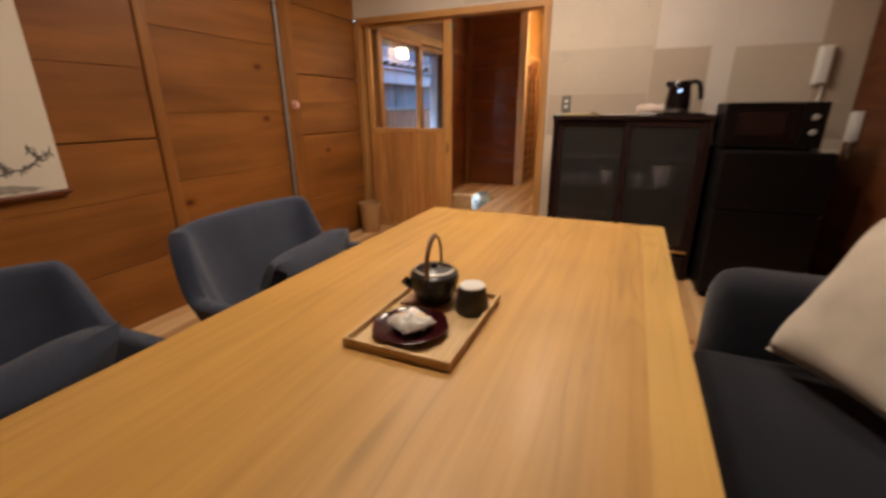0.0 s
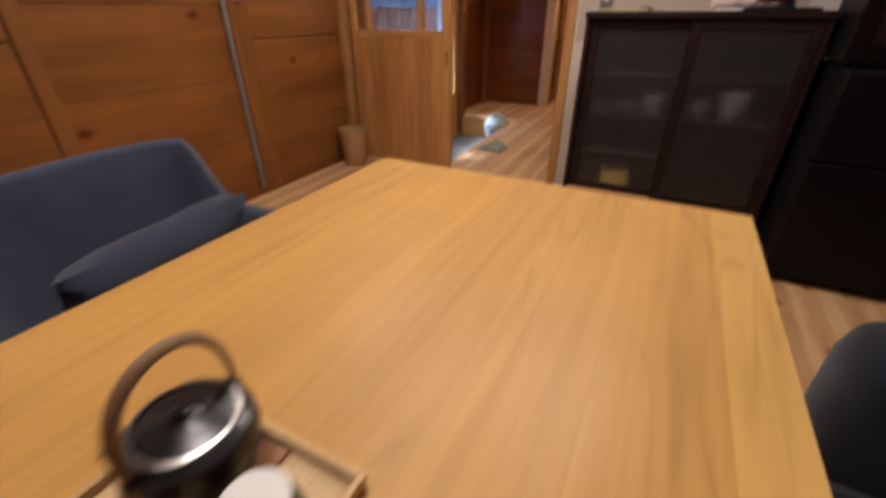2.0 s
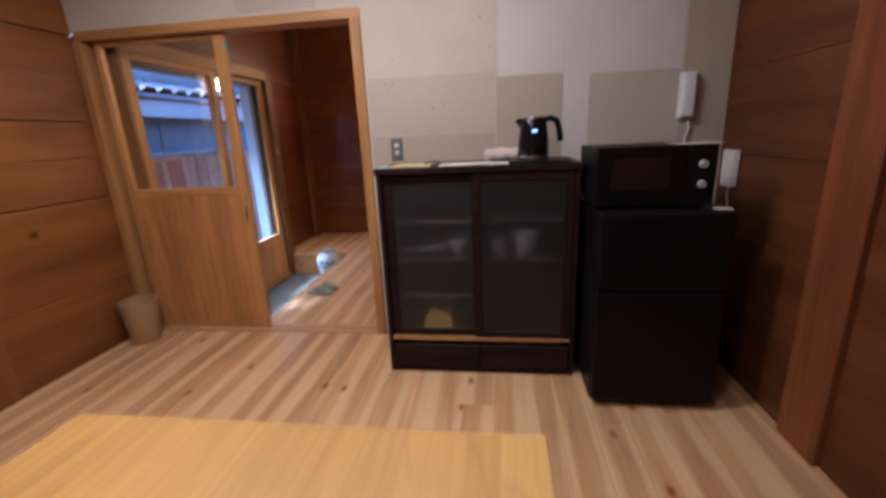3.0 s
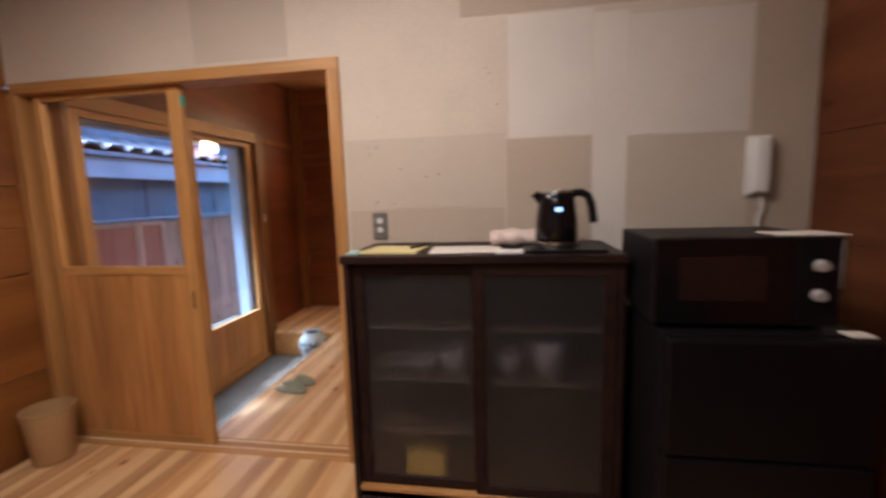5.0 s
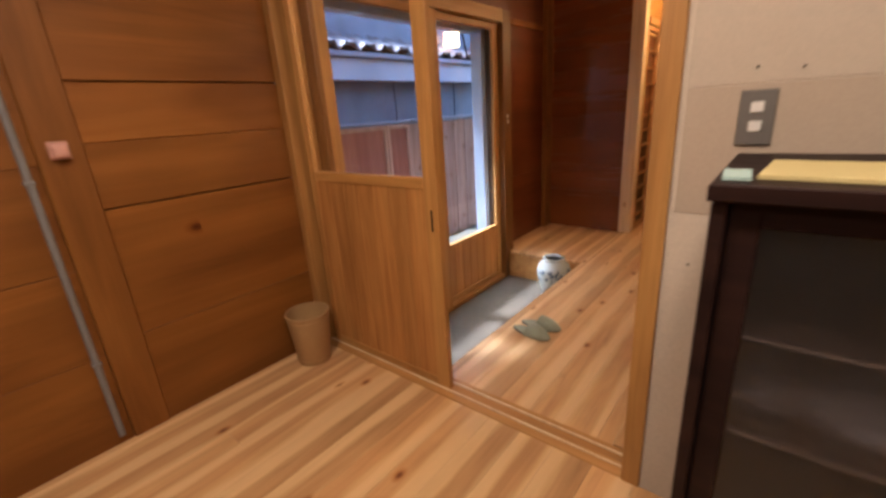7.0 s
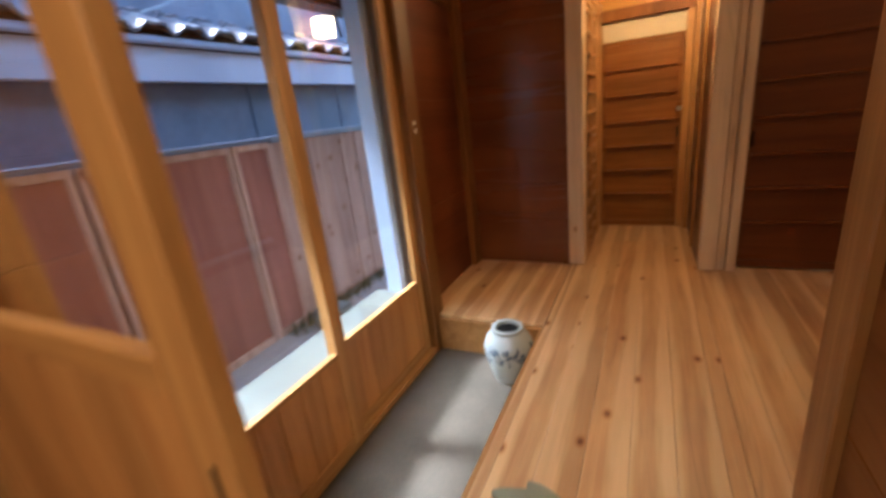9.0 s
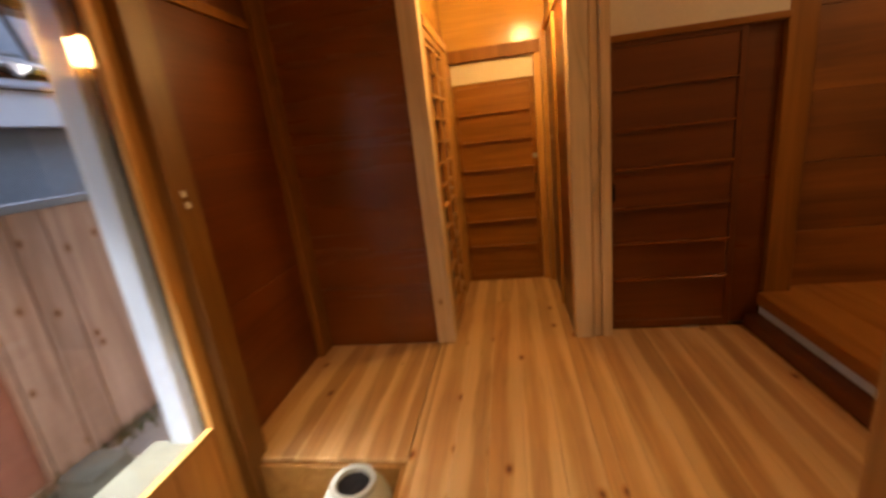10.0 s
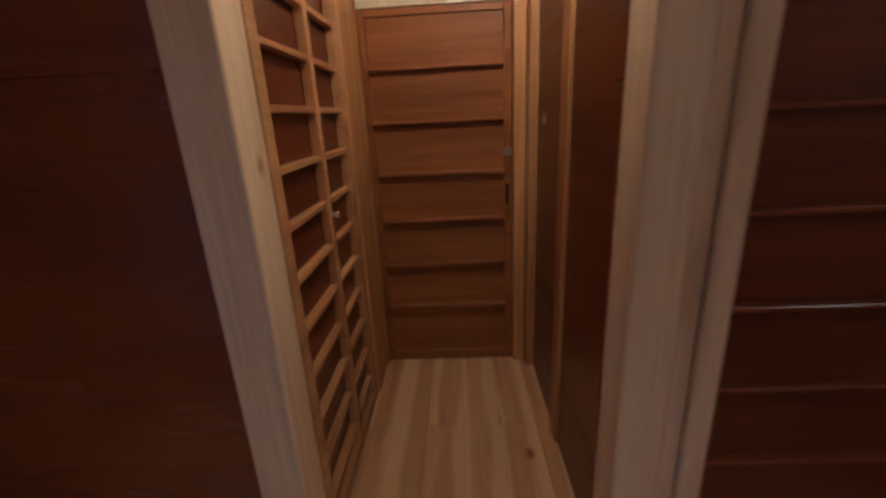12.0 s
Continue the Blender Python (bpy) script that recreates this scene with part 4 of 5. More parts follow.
def teapot():
    p = thing("teapot", (-0.281, 0.798, 0.7525), "black glazed teapot with a looped cane handle", "teapot", 0)
    part("body", lathe([(0, 0.0), (0.042, 0.0), (0.047, 0.006), (0.058, 0.035), (0.063, 0.058), (0.060, 0.072), (0.050, 0.079), (0.046, 0.080), (0.045, 0.078), (0, 0.078)], 48), M_IRON, p, smooth=True)
    part("lid", lathe([(0, 0.096), (0.006, 0.097), (0.010, 0.094), (0.008, 0.090), (0.012, 0.0875), (0.032, 0.085), (0.044, 0.0815), (0.045, 0.0795), (0, 0.0785)], 40), M_IRON, p, "black lid with a small round knob", True)
    part("collar", lathe([(0.0445, 0.0795), (0.0505, 0.0795), (0.0505, 0.0825), (0.0455, 0.0835)], 40), M_STEEL, p, "dull steel collar", True)
    part("spout", tube([(-0.042, -0.033, 0.042), (-0.050, -0.040, 0.047), (-0.057, -0.045, 0.056), (-0.060, -0.047, 0.060)], 0.0105, 14), M_IRON, p, smooth=True)
    arc = []
    for i in range(25):
        a = math.pi * i / 24
        arc.append((-0.008 * math.cos(a), 0.060 * math.cos(a) * (1 + 0.06 * math.sin(a)), 0.076 + 0.090 * math.sin(a) ** 0.8))
    part("handle", tube(arc, 0.0032, 10, flat=2.2), M_CANE, p, "brown wrapped cane handle", True)
    for s in (1, -1):
        part("lug", lathe([(0, 0), (0.007, 0.001), (0.008, 0.008), (0.004, 0.014), (0, 0.015)], 14, (-s * 0.008, s * 0.058, 0.064)), M_IRON, p, smooth=True)


teapot()


def cup():
    c = thing("tea_cup", (-0.172, 0.778, 0.7480), "dark stoneware tea cup standing upside down on the tray", "cup")
    part("body", lathe([(0.0, 0.002), (0.039, 0.0), (0.0405, 0.004), (0.040, 0.02), (0.036, 0.048), (0.033, 0.062), (0.031, 0.064), (0, 0.064)], 40), M_CUP, c, smooth=True)
    part("foot", lathe([(0.0305, 0.0642), (0.0315, 0.066), (0.029, 0.069), (0, 0.0693)], 40), M_WHITECER, c, "white unglazed round base", True)


cup()
plate_bm = lathe([(0, 0.0), (0.04, 0.0), (0.044, 0.003), (0.071, 0.008), (0.085, 0.015), (0.086, 0.017), (0.084, 0.0175), (0.069, 0.011), (0.045, 0.0065), (0, 0.006)], 72)
for v in plate_bm.verts:
    # shallow petal lobes round the rim
    k = 1 - 0.035 * (v.co.xy.length / 0.086) ** 2 * abs(math.sin(3 * math.atan2(v.co.y, v.co.x))) ** 6
    v.co.x, v.co.y = v.co.x * k, v.co.y * k
bmesh.ops.translate(plate_bm, verts=plate_bm.verts, vec=(-0.264, 0.633, 0.748))
solo("plate", plate_bm, M_LACQUER,
     "glossy dark red lacquer plate on the tray", "plate")


def sweet():
    s = thing("wrapped_sweet", (-0.260, 0.632, 0.7545), "wrapped square rice sweet on the lacquer plate", "sweet", -28)
    b = puff(0.080, 0.076, 0.024, 18, 0.0)
    bmesh.ops.translate(b, verts=b.verts, vec=(0, 0, 0.0190))
    part("cake", b, M_SWEET, s, smooth=True)
    for y0, y1 in ((0.0325, 0.040), (-0.040, -0.0325)):
        bm = bmesh.new()
        n = 12
        rows = [[bm.verts.new((-0.034 + 0.068 * i / n, y, 0.012 + 0.003 * math.sin(i * 2.3) + 0.001 * dz)) for i in range(n + 1)] for y, dz in ((y0, 0), (y1, 0), (y1, 1), (y0, 1))]
        for a, c in zip(rows, rows[1:] + rows[:1]):
            for i in range(n):
                bm.faces.new((a[i], a[i + 1], c[i + 1], c[i]))
        part("wrapper_end", bm, M_SWEET, s, "crimped clear wrapper end", True)
    part("mark", lathe([(0, 0.0318), (0.006, 0.0317), (0.0065, 0.0295), (0, 0.0290)], 12), M_SWEETMARK, s, "small dark printed mark")
    part("mark", boxes((-0.030, -0.014, 0.012, 0.022, 0.018, 0.0312), bevel=0.001), M_SWEETRED, s, "small red printed mark")
    for px, py in ((0.014, 0.018), (-0.016, -0.014)):
        blob = lathe([(0, 0.0316), (0.010, 0.0314), (0.013, 0.0300), (0.012, 0.027), (0, 0.026)], 18)
        bmesh.ops.scale(blob, verts=blob.verts, vec=(1.25, 0.85, 1.0))
        bmesh.ops.translate(blob, verts=blob.verts, vec=(px, py, 0))
        part("mark", blob, M_SWEETTAN, s, "tan printed patch", True)


sweet()


def shell_chair(at, turn):
    """Upholstered tub chair: one curved wall of arms and back round a seat."""
    c = thing("tub_chair", at, "slate-blue upholstered tub chair with rounded back, beside the table", "chair", turn, "tub chairs along the wall")
    n = 48
    bm = bmesh.new()

    def plan(s):
        a = radians(-128 + 256 * s)
        k = 0.50
        cx = -math.copysign(abs(math.cos(a)) ** k, math.cos(a))
        sy = math.copysign(abs(math.sin(a)) ** k, math.sin(a))
        return cx, sy

    outer = []
    levels = 9
    for i in range(n + 1):
        s = i / n
        cx, sy = plan(s)
        side = min(1.0, abs(2 * s - 1) / 0.92)
        k = min(1.0, max(0.0, (0.66 - side) / 0.26))
        top = 0.595 - 0.03 * side + 0.215 * k * k * (3 - 2 * k)
        col = []
        for j in range(levels):
            v = j / (levels - 1)
            z = 0.33 + (top - 0.33) * v
            f = 0.80 + 0.22 * v ** 0.8
            col.append((0.33 * cx * f - 0.04 * v, 0.405 * sy * f, z))
        outer.append(col)
    thick = 0.062
    loops = []
    for i, col in enumerate(outer):
        cx, sy = plan(i / n)
        d = Vector((cx * 0.375, sy * 0.33, 0)).normalized()
        ring = [Vector(p) for p in col]
        rim = ring[-1]
        over = [rim - d * thick * 0.5 * (1 - math.cos(a)) + Vector((0, 0, thick * 0.32 * math.sin(a))) for a in (0.6, 1.2, 1.94, 2.54)]
        inner = [p - d * thick for p in reversed(ring)]
        loops.append([bm.verts.new(p) for p in ring + over + inner])
    for a, b in zip(loops, loops[1:]):
        m = len(a)
        for k in range(m):
            j = (k + 1) % m
            bm.faces.new((a[k], b[k], b[j], a[j]))
    bm.faces.new(loops[0])
    bm.faces.new(loops[-1][::-1])
    part("shell", bm, M_CHAIR, c, smooth=True)
    seat = puff(0.56, 0.58, 0.14, 16, 0.02)
    bmesh.ops.translate(seat, verts=seat.verts, vec=(0.03, 0, 0.40))
    part("seat", seat, M_CHAIR, c, smooth=True)
    part("seat_base", boxes((-0.24, 0.27, -0.26, 0.26, 0.29, 0.37), bevel=0.03, seg=2), M_CHAIR, c, smooth=True)
    for sx in (-0.2, 0.22):
        for sy in (-0.21, 0.21):
            part("leg", tube([(sx, sy, 0.30), (sx * 1.25, sy * 1.25, 0.0)], 0.016, 10), M_DEEPPOST, c, "tapered brown wooden leg", True)
    return c


CHAIRS = ((-1.0, 1.165, 0), (-1.0, 0.165, 0))
for x, y, z in CHAIRS:
    shell_chair((x, y, z), 3)
for x, y, z in CHAIRS:
    cu = solo("cushion", puff(0.54, 0.36, 0.15, 18, 0.08), M_CUSHION, "dark blue-grey cushion leaning in a tub chair", "cushion", group="chair cushions")
    cu.matrix_world = pose(x - 0.085, y + 0.02, 0.540, 0, -60, 8) @ pose(0, 0, 0, 0, 0, 90)


def sofa():
    s = thing("sofa", (0.93, 0.70, 0), "dark blue-grey fabric sofa with padded arms along the wall", "sofa")
    x0, x1 = -0.53, 0.47
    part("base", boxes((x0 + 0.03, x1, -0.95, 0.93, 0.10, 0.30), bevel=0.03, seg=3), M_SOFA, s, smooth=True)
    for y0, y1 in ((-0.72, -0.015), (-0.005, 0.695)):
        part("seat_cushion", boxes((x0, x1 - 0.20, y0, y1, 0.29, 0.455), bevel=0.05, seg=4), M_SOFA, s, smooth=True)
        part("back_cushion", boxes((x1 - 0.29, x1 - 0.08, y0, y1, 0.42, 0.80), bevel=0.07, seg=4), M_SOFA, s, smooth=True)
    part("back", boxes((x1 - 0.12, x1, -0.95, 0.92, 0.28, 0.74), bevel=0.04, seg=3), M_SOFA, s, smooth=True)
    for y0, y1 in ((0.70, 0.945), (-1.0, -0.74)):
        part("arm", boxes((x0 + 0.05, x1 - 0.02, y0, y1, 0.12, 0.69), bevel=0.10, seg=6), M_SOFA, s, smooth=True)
    for lx in (x0 + 0.09, x1 - 0.07):
        for ly in (-0.88, 0.86):
            part("leg", tube([(lx, ly, 0.11), (lx, ly, 0)], 0.02, 10), M_DEEPPOST, s, "short brown wooden leg", True)


sofa()
pil = solo("pillow", puff(0.48, 0.48, 0.17, 22, 0.09), M_PILLOW, "plump cream square pillow leaning on the sofa", "pillow")
pil.matrix_world = pose(0.81, 1.17, 0.715, 0, -58, 28)


def cabinet():
    c = thing("cabinet", (-0.416, 3.212, 0), "dark brown cabinet with two frosted glass sliding doors", "cabinet")
    w, d, h = 1.03, 0.455, 1.165
    part("side", boxes((0, 0.025, 0.012, d, 0, h - 0.03)), M_CABINET, c)
    part("side", boxes((w - 0.025, w, 0.012, d, 0, h - 0.03)), M_CABINET, c)
    part("top", boxes((-0.006, w + 0.006, -0.004, d, h - 0.03, h)), M_CABINET, c)
    part("back", boxes((0.025, w - 0.025, d - 0.012, d, 0.02, h - 0.03)), M_CABBACK, c, "brown inner back board")
    part("floor_board", boxes((0.025, w - 0.025, 0.03, d - 0.012, 0.185, 0.205)), M_CABINET, c)
    part("plinth", boxes((0.025, w - 0.025, 0.012, 0.035, 0, 0.03)), M_CABINET, c)
    for x0, x1 in ((0.03, w / 2 - 0.004), (w / 2 + 0.004, w - 0.03)):
        dr = part("drawer", boxes((x0, x1, 0.004, 0.022, 0.035, 0.175), bevel=0.004), M_CABINET, c)
        part("drawer_knob", lathe([(0, 0.012), (0.008, 0.01), (0.009, 0.004), (0.005, 0)], 14, ((x0 + x1) / 2, 0.0, 0.10)), M_CABINET, dr, smooth=True)
    part("divider", boxes((w / 2 - 0.008, w / 2 + 0.008, 0.07, d - 0.012, 0.205, h - 0.03), bevel=0.001), M_CABBACK, c)
    for x0, x1, levels in ((0.025, w / 2 - 0.008, (0.45, 0.665, 0.875)), (w / 2 + 0.008, w - 0.025, (0.665, 0.875))):
        for z in levels:
            sf = part("shelf", boxes((x0, x1, 0.056, d - 0.012, z - 0.012, z), bevel=0.001), M_CABBACK, c)
            part("shelf_edge", boxes((x0, x1, 0.050, 0.056, z - 0.005, z), bevel=0.001), M_SHELFEDGE, sf, "shelf edge coloured pale for the light it catches")
    # Trim-coloured strip: light reflecting along the cabinet's bottom rail, as colour.
    part("track", boxes((0.025, w - 0.025, 0.004, 0.05, 0.205, 0.222), bevel=0.002), M_TRIMX, c, "door track coloured orange-brown for light reflecting on it")
    for x0, x1, y0 in ((0.028, w / 2 + 0.02, 0.030), (w / 2 - 0.02, w - 0.028, 0.010)):
        z0, z1 = 0.222, h - 0.032
        dn = part("door", boxes((x0, x0 + 0.045, y0, y0 + 0.018, z0, z1), (x1 - 0.045, x1, y0, y0 + 0.018, z0, z1), (x0 + 0.045, x1 - 0.045, y0, y0 + 0.018, z1 - 0.045, z1), (x0 + 0.045, x1 - 0.045, y0, y0 + 0.018, z0, z0 + 0.04), bevel=0.002), M_CABINET, c)
        pane = part("pane", boxes((x0 + 0.044, x1 - 0.044, y0 + 0.007, y0 + 0.010, z0 + 0.039, z1 - 0.044), bevel=0), M_FROST, dn, "smoky frosted glass pane")
        pane.visible_shadow = False


cabinet()
CX, CY = -0.416, 3.212
for bx, by, bz, r, h in ((0.27, 0.16, 0.6655, 0.08, 0.045), (0.13, 0.17, 0.6655, 0.06, 0.028), (0.41, 0.15, 0.6655, 0.065, 0.10), (0.63, 0.15, 0.6655, 0.06, 0.08), (0.78, 0.16, 0.6655, 0.085, 0.15)):
    solo("bowl", lathe([(0, 0), (r * 0.5, 0), (r * 0.9, h * 0.6), (r, h), (r * 0.96, h), (r * 0.85, h * 0.6), (r * 0.45, 0.006), (0, 0.006)], 28, (CX + bx, CY + by, bz)), M_DISH, "pale porcelain bowl on a cabinet shelf", "bowl", group="bowls in the cabinet")
solo("yellow_box", boxes((CX + 0.20, CX + 0.36, CY + 0.10, CY + 0.20, 0.206, 0.32), bevel=0.006), M_YELLOWBOX, "yellow cardboard box inside the cabinet", "box", False)

# on the cabinet
TOPZ = 1.1655
nb = solo("notebook", boxes((-0.113, 0.113, -0.10, 0.10, 0, 0.009), bevel=0.001), M_YELLOW, "pale yellow notepad lying on the cabinet", "notepad", False)
nb.matrix_world = pose(-0.240, 3.36, TOPZ, 0, 0, -4)
sn = solo("sticky_notes", boxes((-0.021, 0.021, -0.045, 0.045, 0, 0.008), bevel=0.001), M_TEALPAPER, "small pad of pale teal notes on the cabinet", "note pad", False)
sn.matrix_world = pose(-0.390, 3.290, TOPZ, 0, 0, 4)
pen = solo("pen", tube([(-0.06, 0, 0.005), (0.055, 0, 0.005), (0.066, 0, 0.005)], 0.0045, 8), M_BLACKPL, "black pen lying on the notepad", "pen")
pen.matrix_world = pose(-0.155, 3.40, TOPZ + 0.0092, 0, 0, 72)
sh = solo("paper_sheet", boxes((-0.14, 0.14, -0.1, 0.1, 0, 0.004), bevel=0.0008), M_PAPER, "white printed sheets lying on the cabinet", "paper", False)
sh.matrix_world = pose(0.045, 3.37, TOPZ, 0, 0, 3)
cd = solo("card", boxes((-0.05, 0.05, -0.03, 0.03, 0, 0.012), bevel=0.002), M_WHITEPL, "small white card holder on the cabinet", "card", False)
cd.matrix_world = pose(0.215, 3.265, TOPZ, 0, 0, 6)


def towel():
    bm = bmesh.new()
    n, m = 20, 14
    rows = []
    for i in range(n + 1):
        u = i / n
        r = 0.036 * (0.82 + 0.18 * math.sin(math.pi * u)) + 0.003 * math.sin(u * 17)
        rows.append([bm.verts.new((-0.10 + 0.2 * u, r * 1.25 * math.cos(a), 0.037 + r * math.sin(a) + 0.002 * math.sin(3 * a + u * 9))) for a in (2 * math.pi * k / m for k in range(m))])
    for a, b in zip(rows, rows[1:]):
        for k in range(m):
            j = (k + 1) % m
            bm.faces.new((a[k], a[j], b[j], b[k]))
    bm.faces.new(rows[0][::-1])
    bm.faces.new(rows[-1])
    o = solo("rolled_towel", bm, M_TOWEL, "rolled pale pink hand towel on the cabinet", "towel")
    o.matrix_world = pose(0.24, 3.47, TOPZ, 0, 0, 4)


towel()


def kettle():
    solo("kettle_tray", boxes((0.26, 0.56, 3.25, 3.50, TOPZ, TOPZ + 0.012), bevel=0.004), M_BLACKPL, "low black tray under the kettle", "tray", False)
    k = thing("electric_kettle", (0.395, 3.375, TOPZ + 0.0125), "black electric kettle with steel base ring", "kettle")
    part("base", lathe([(0, 0), (0.082, 0), (0.084, 0.004), (0.083, 0.022), (0.074, 0.026), (0, 0.026)], 40), M_STEEL, k, "brushed steel base", True)
    part("body", lathe([(0, 0.027), (0.078, 0.027), (0.080, 0.034), (0.077, 0.09), (0.069, 0.16), (0.064, 0.198), (0.061, 0.202), (0, 0.202)], 40), M_BLACKGL, k, smooth=True)
    part("lid", lathe([(0.061, 0.2025), (0.060, 0.209), (0.03, 0.214), (0, 0.215)], 32), M_STEEL, k, "steel-edged lid", True)
    part("spout", tube([(-0.056, 0, 0.168), (-0.072, 0, 0.190), (-0.082, 0, 0.203)], 0.016, 12), M_BLACKGL, k, smooth=True)
    part("handle", tube([(0.050, 0, 0.198), (0.088, 0, 0.202), (0.115, 0, 0.188), (0.128, 0, 0.15), (0.134, 0, 0.105), (0.137, 0, 0.088)], 0.0125, 12, flat=1.3), M_BLACKPL, k, smooth=True)
    part("display", boxes((-0.012, 0.012, -0.0755, -0.064, 0.135, 0.149), bevel=0.001), M_BLUELED, k, "small blue lit display")


kettle()


def fridge():
    f = thing("fridge", (0.652, 2.945, 0), "small black two-door fridge beside the cabinet", "fridge")
    w, d, h = 0.55, 0.56, 0.965
    part("body", boxes((0, w, 0.05, d, 0.02, h), bevel=0.008, seg=2), M_BLACKFR, f)
    part("door", boxes((0.002, w - 0.002, 0, 0.046, 0.04, 0.60), bevel=0.010, seg=2), M_BLACKFR, f)
    part("door", boxes((0.002, w - 0.002, 0, 0.046, 0.608, h - 0.004), bevel=0.010, seg=2), M_BLACKFR, f)
    for x in (0.05, w - 0.05):
        part("foot", lathe([(0, 0), (0.018, 0), (0.018, 0.02), (0, 0.02)], 14, (x, 0.1, 0)), M_BLACKPL, f)
        part("foot", lathe([(0, 0), (0.018, 0), (0.018, 0.02), (0, 0.02)], 14, (x, 0.5, 0)), M_BLACKPL, f)


fridge()


def microwave():
    m = thing("microwave", (0.64, 3.03, 0.966), "black microwave oven with two pale knobs, on the fridge", "microwave")
    w, d, h = 0.495, 0.37, 0.272
    part("body", boxes((0, w, 0.02, d, 0.012, h), bevel=0.005), M_BLACKPL, m)
    dr = part("door", boxes((0.002, w - 0.118, 0, 0.021, 0.014, h - 0.002), bevel=0.004), M_BLACKGL, m)
    part("window", boxes((0.07, w - 0.19, -0.0015, 0.003, 0.085, h - 0.055), bevel=0.001), M_MWIN, dr, "dim brownish oven window")
    part("panel", boxes((w - 0.116, w - 0.002, 0.0, 0.021, 0.014, h - 0.002), bevel=0.003), M_BLACKPL, m)
    for z in (0.19, 0.105):
        kb = lathe([(0, 0.020), (0.014, 0.019), (0.0165, 0.010), (0.018, 0.0)], 24)
        bmesh.ops.rotate(kb, verts=kb.verts, matrix=Matrix.Rotation(radians(90), 3, "X"))
        k = part("knob", kb, M_KNOB, m, "pale round dial knob", True)
        k.location = (w - 0.058, 0.0, z)
    for x in (0.04, w - 0.04):
        for y in (0.06, d - 0.04):
            part("foot", lathe([(0, 0), (0.012, 0), (0.013, 0.012), (0, 0.012)], 12, (x, y, 0)), M_BLACKPL, m)


microwave()
solo("paper_mat", boxes((0.98, 1.16, 3.05, 3.18, 1.2385, 1.2415), bevel=0.0008), M_PAPER, "white sheet lying on the microwave", "paper", False)
solo("note_slip", boxes((1.13, 1.19, 2.97, 3.02, 0.9655, 0.972), bevel=0.001), M_PAPER, "white slip lying on the fridge top", "paper", False)


def intercom():
    i = thing("intercom", (1.237, KY - 0.001, 1.345), "white wall intercom handset with hanging cord", "intercom")
    part("cradle", boxes((-0.045, 0.045, -0.022, 0.0, 0.0, 0.245), bevel=0.006, seg=2), M_WHITEPL, i)
    part("handset", boxes((-0.038, 0.03, -0.055, -0.022, 0.01, 0.238), bevel=0.012, seg=3), M_WHITEPL, i, smooth=True)
    part("cord", tube([(0.012, -0.02, 0.002), (0.02, -0.022, -0.05), (0.005, -0.02, -0.10), (0.012, -0.018, -0.2)], 0.006, 8), M_WHITEPL, i, "pale coiled cord", True)


intercom()


def wall_box():
    b = thing("wall_remote", (EX - 0.004, 3.52, 0.99), "white remote control box on the side wall", "remote control")
    part("case", boxes((-0.035, 0.0, -0.055, 0.055, 0.0, 0.19), bevel=0.007, seg=2), M_WHITEPL, b)
    part("cord", tube([(-0.012, 0, 0.0), (-0.02, -0.01, -0.05), (-0.015, -0.02, -0.10)], 0.005, 8), M_WHITEPL, b, "white cord", True)


wall_box()


def light_switch():
    s = thing("light_switch", (-0.398, KY - 0.004, 1.183), "grey metal switch plate with two pale rockers", "switch")
    part("plate", boxes((-0.036, 0.036, -0.006, 0.0, 0, 0.127), bevel=0.002), M_SWPLATE, s)
    for z in (0.032, 0.075):
        part("rocker", boxes((-0.013, 0.013, -0.010, -0.006, z, z + 0.025), bevel=0.002), M_WHITEPL, s, "pale rocker")


light_switch()
for nx, nz in ((0.121, 1.941), (0.135, 1.915), (0.169, 1.782), (-0.39, 1.756), (-0.443, 1.618), (-0.43, 1.583), (-0.401, 1.615), (-0.289, 1.512), (-0.163, 1.472), (-0.104, 1.482), (-0.325, 1.353), (-0.41, 1.36), (-0.50, 0.853)):
    bm = lathe([(0, 0.003), (0.0028, 0.0025), (0.0034, 0.0), (0, -0.002)], 10)
    bmesh.ops.rotate(bm, verts=bm.verts, matrix=Matrix.Rotation(radians(90), 3, "X"))
    o = solo("nail_hole", bm, M_EAVE, "dark old nail head in the plaster wall", "nail", group="nails in the plaster")
    o.location = (nx, KY - 0.004, nz)

con = thing("conduit", (WX + 0.02, 2.628, 0.05), "grey cable conduit running up the plank wall", "conduit")
part("pipe", tube([(0, 0, 0), (0, 0, 1.2), (0, 0, CEIL - 0.05)], 0.0125, 12), M_PIPE, con, smooth=True)
for z in (0.35, 1.1, 1.85, 2.35):
    part("clip", boxes((-0.018, 0.014, -0.016, 0.016, z, z + 0.014), bevel=0.002), M_PIPE, con)
hk = thing("wall_hook", (WX + 0.012, 2.738, 1.228), "small pinkish plastic wall hook on the post", "hook")
part("plate", boxes((0, 0.010, -0.031, 0.031, 0, 0.064), bevel=0.004, seg=2), M_HOOK, hk)
part("cap", boxes((0.010, 0.040, -0.025, 0.025, 0.002, 0.054), bevel=0.014, seg=3), M_HOOK, hk, smooth=True)


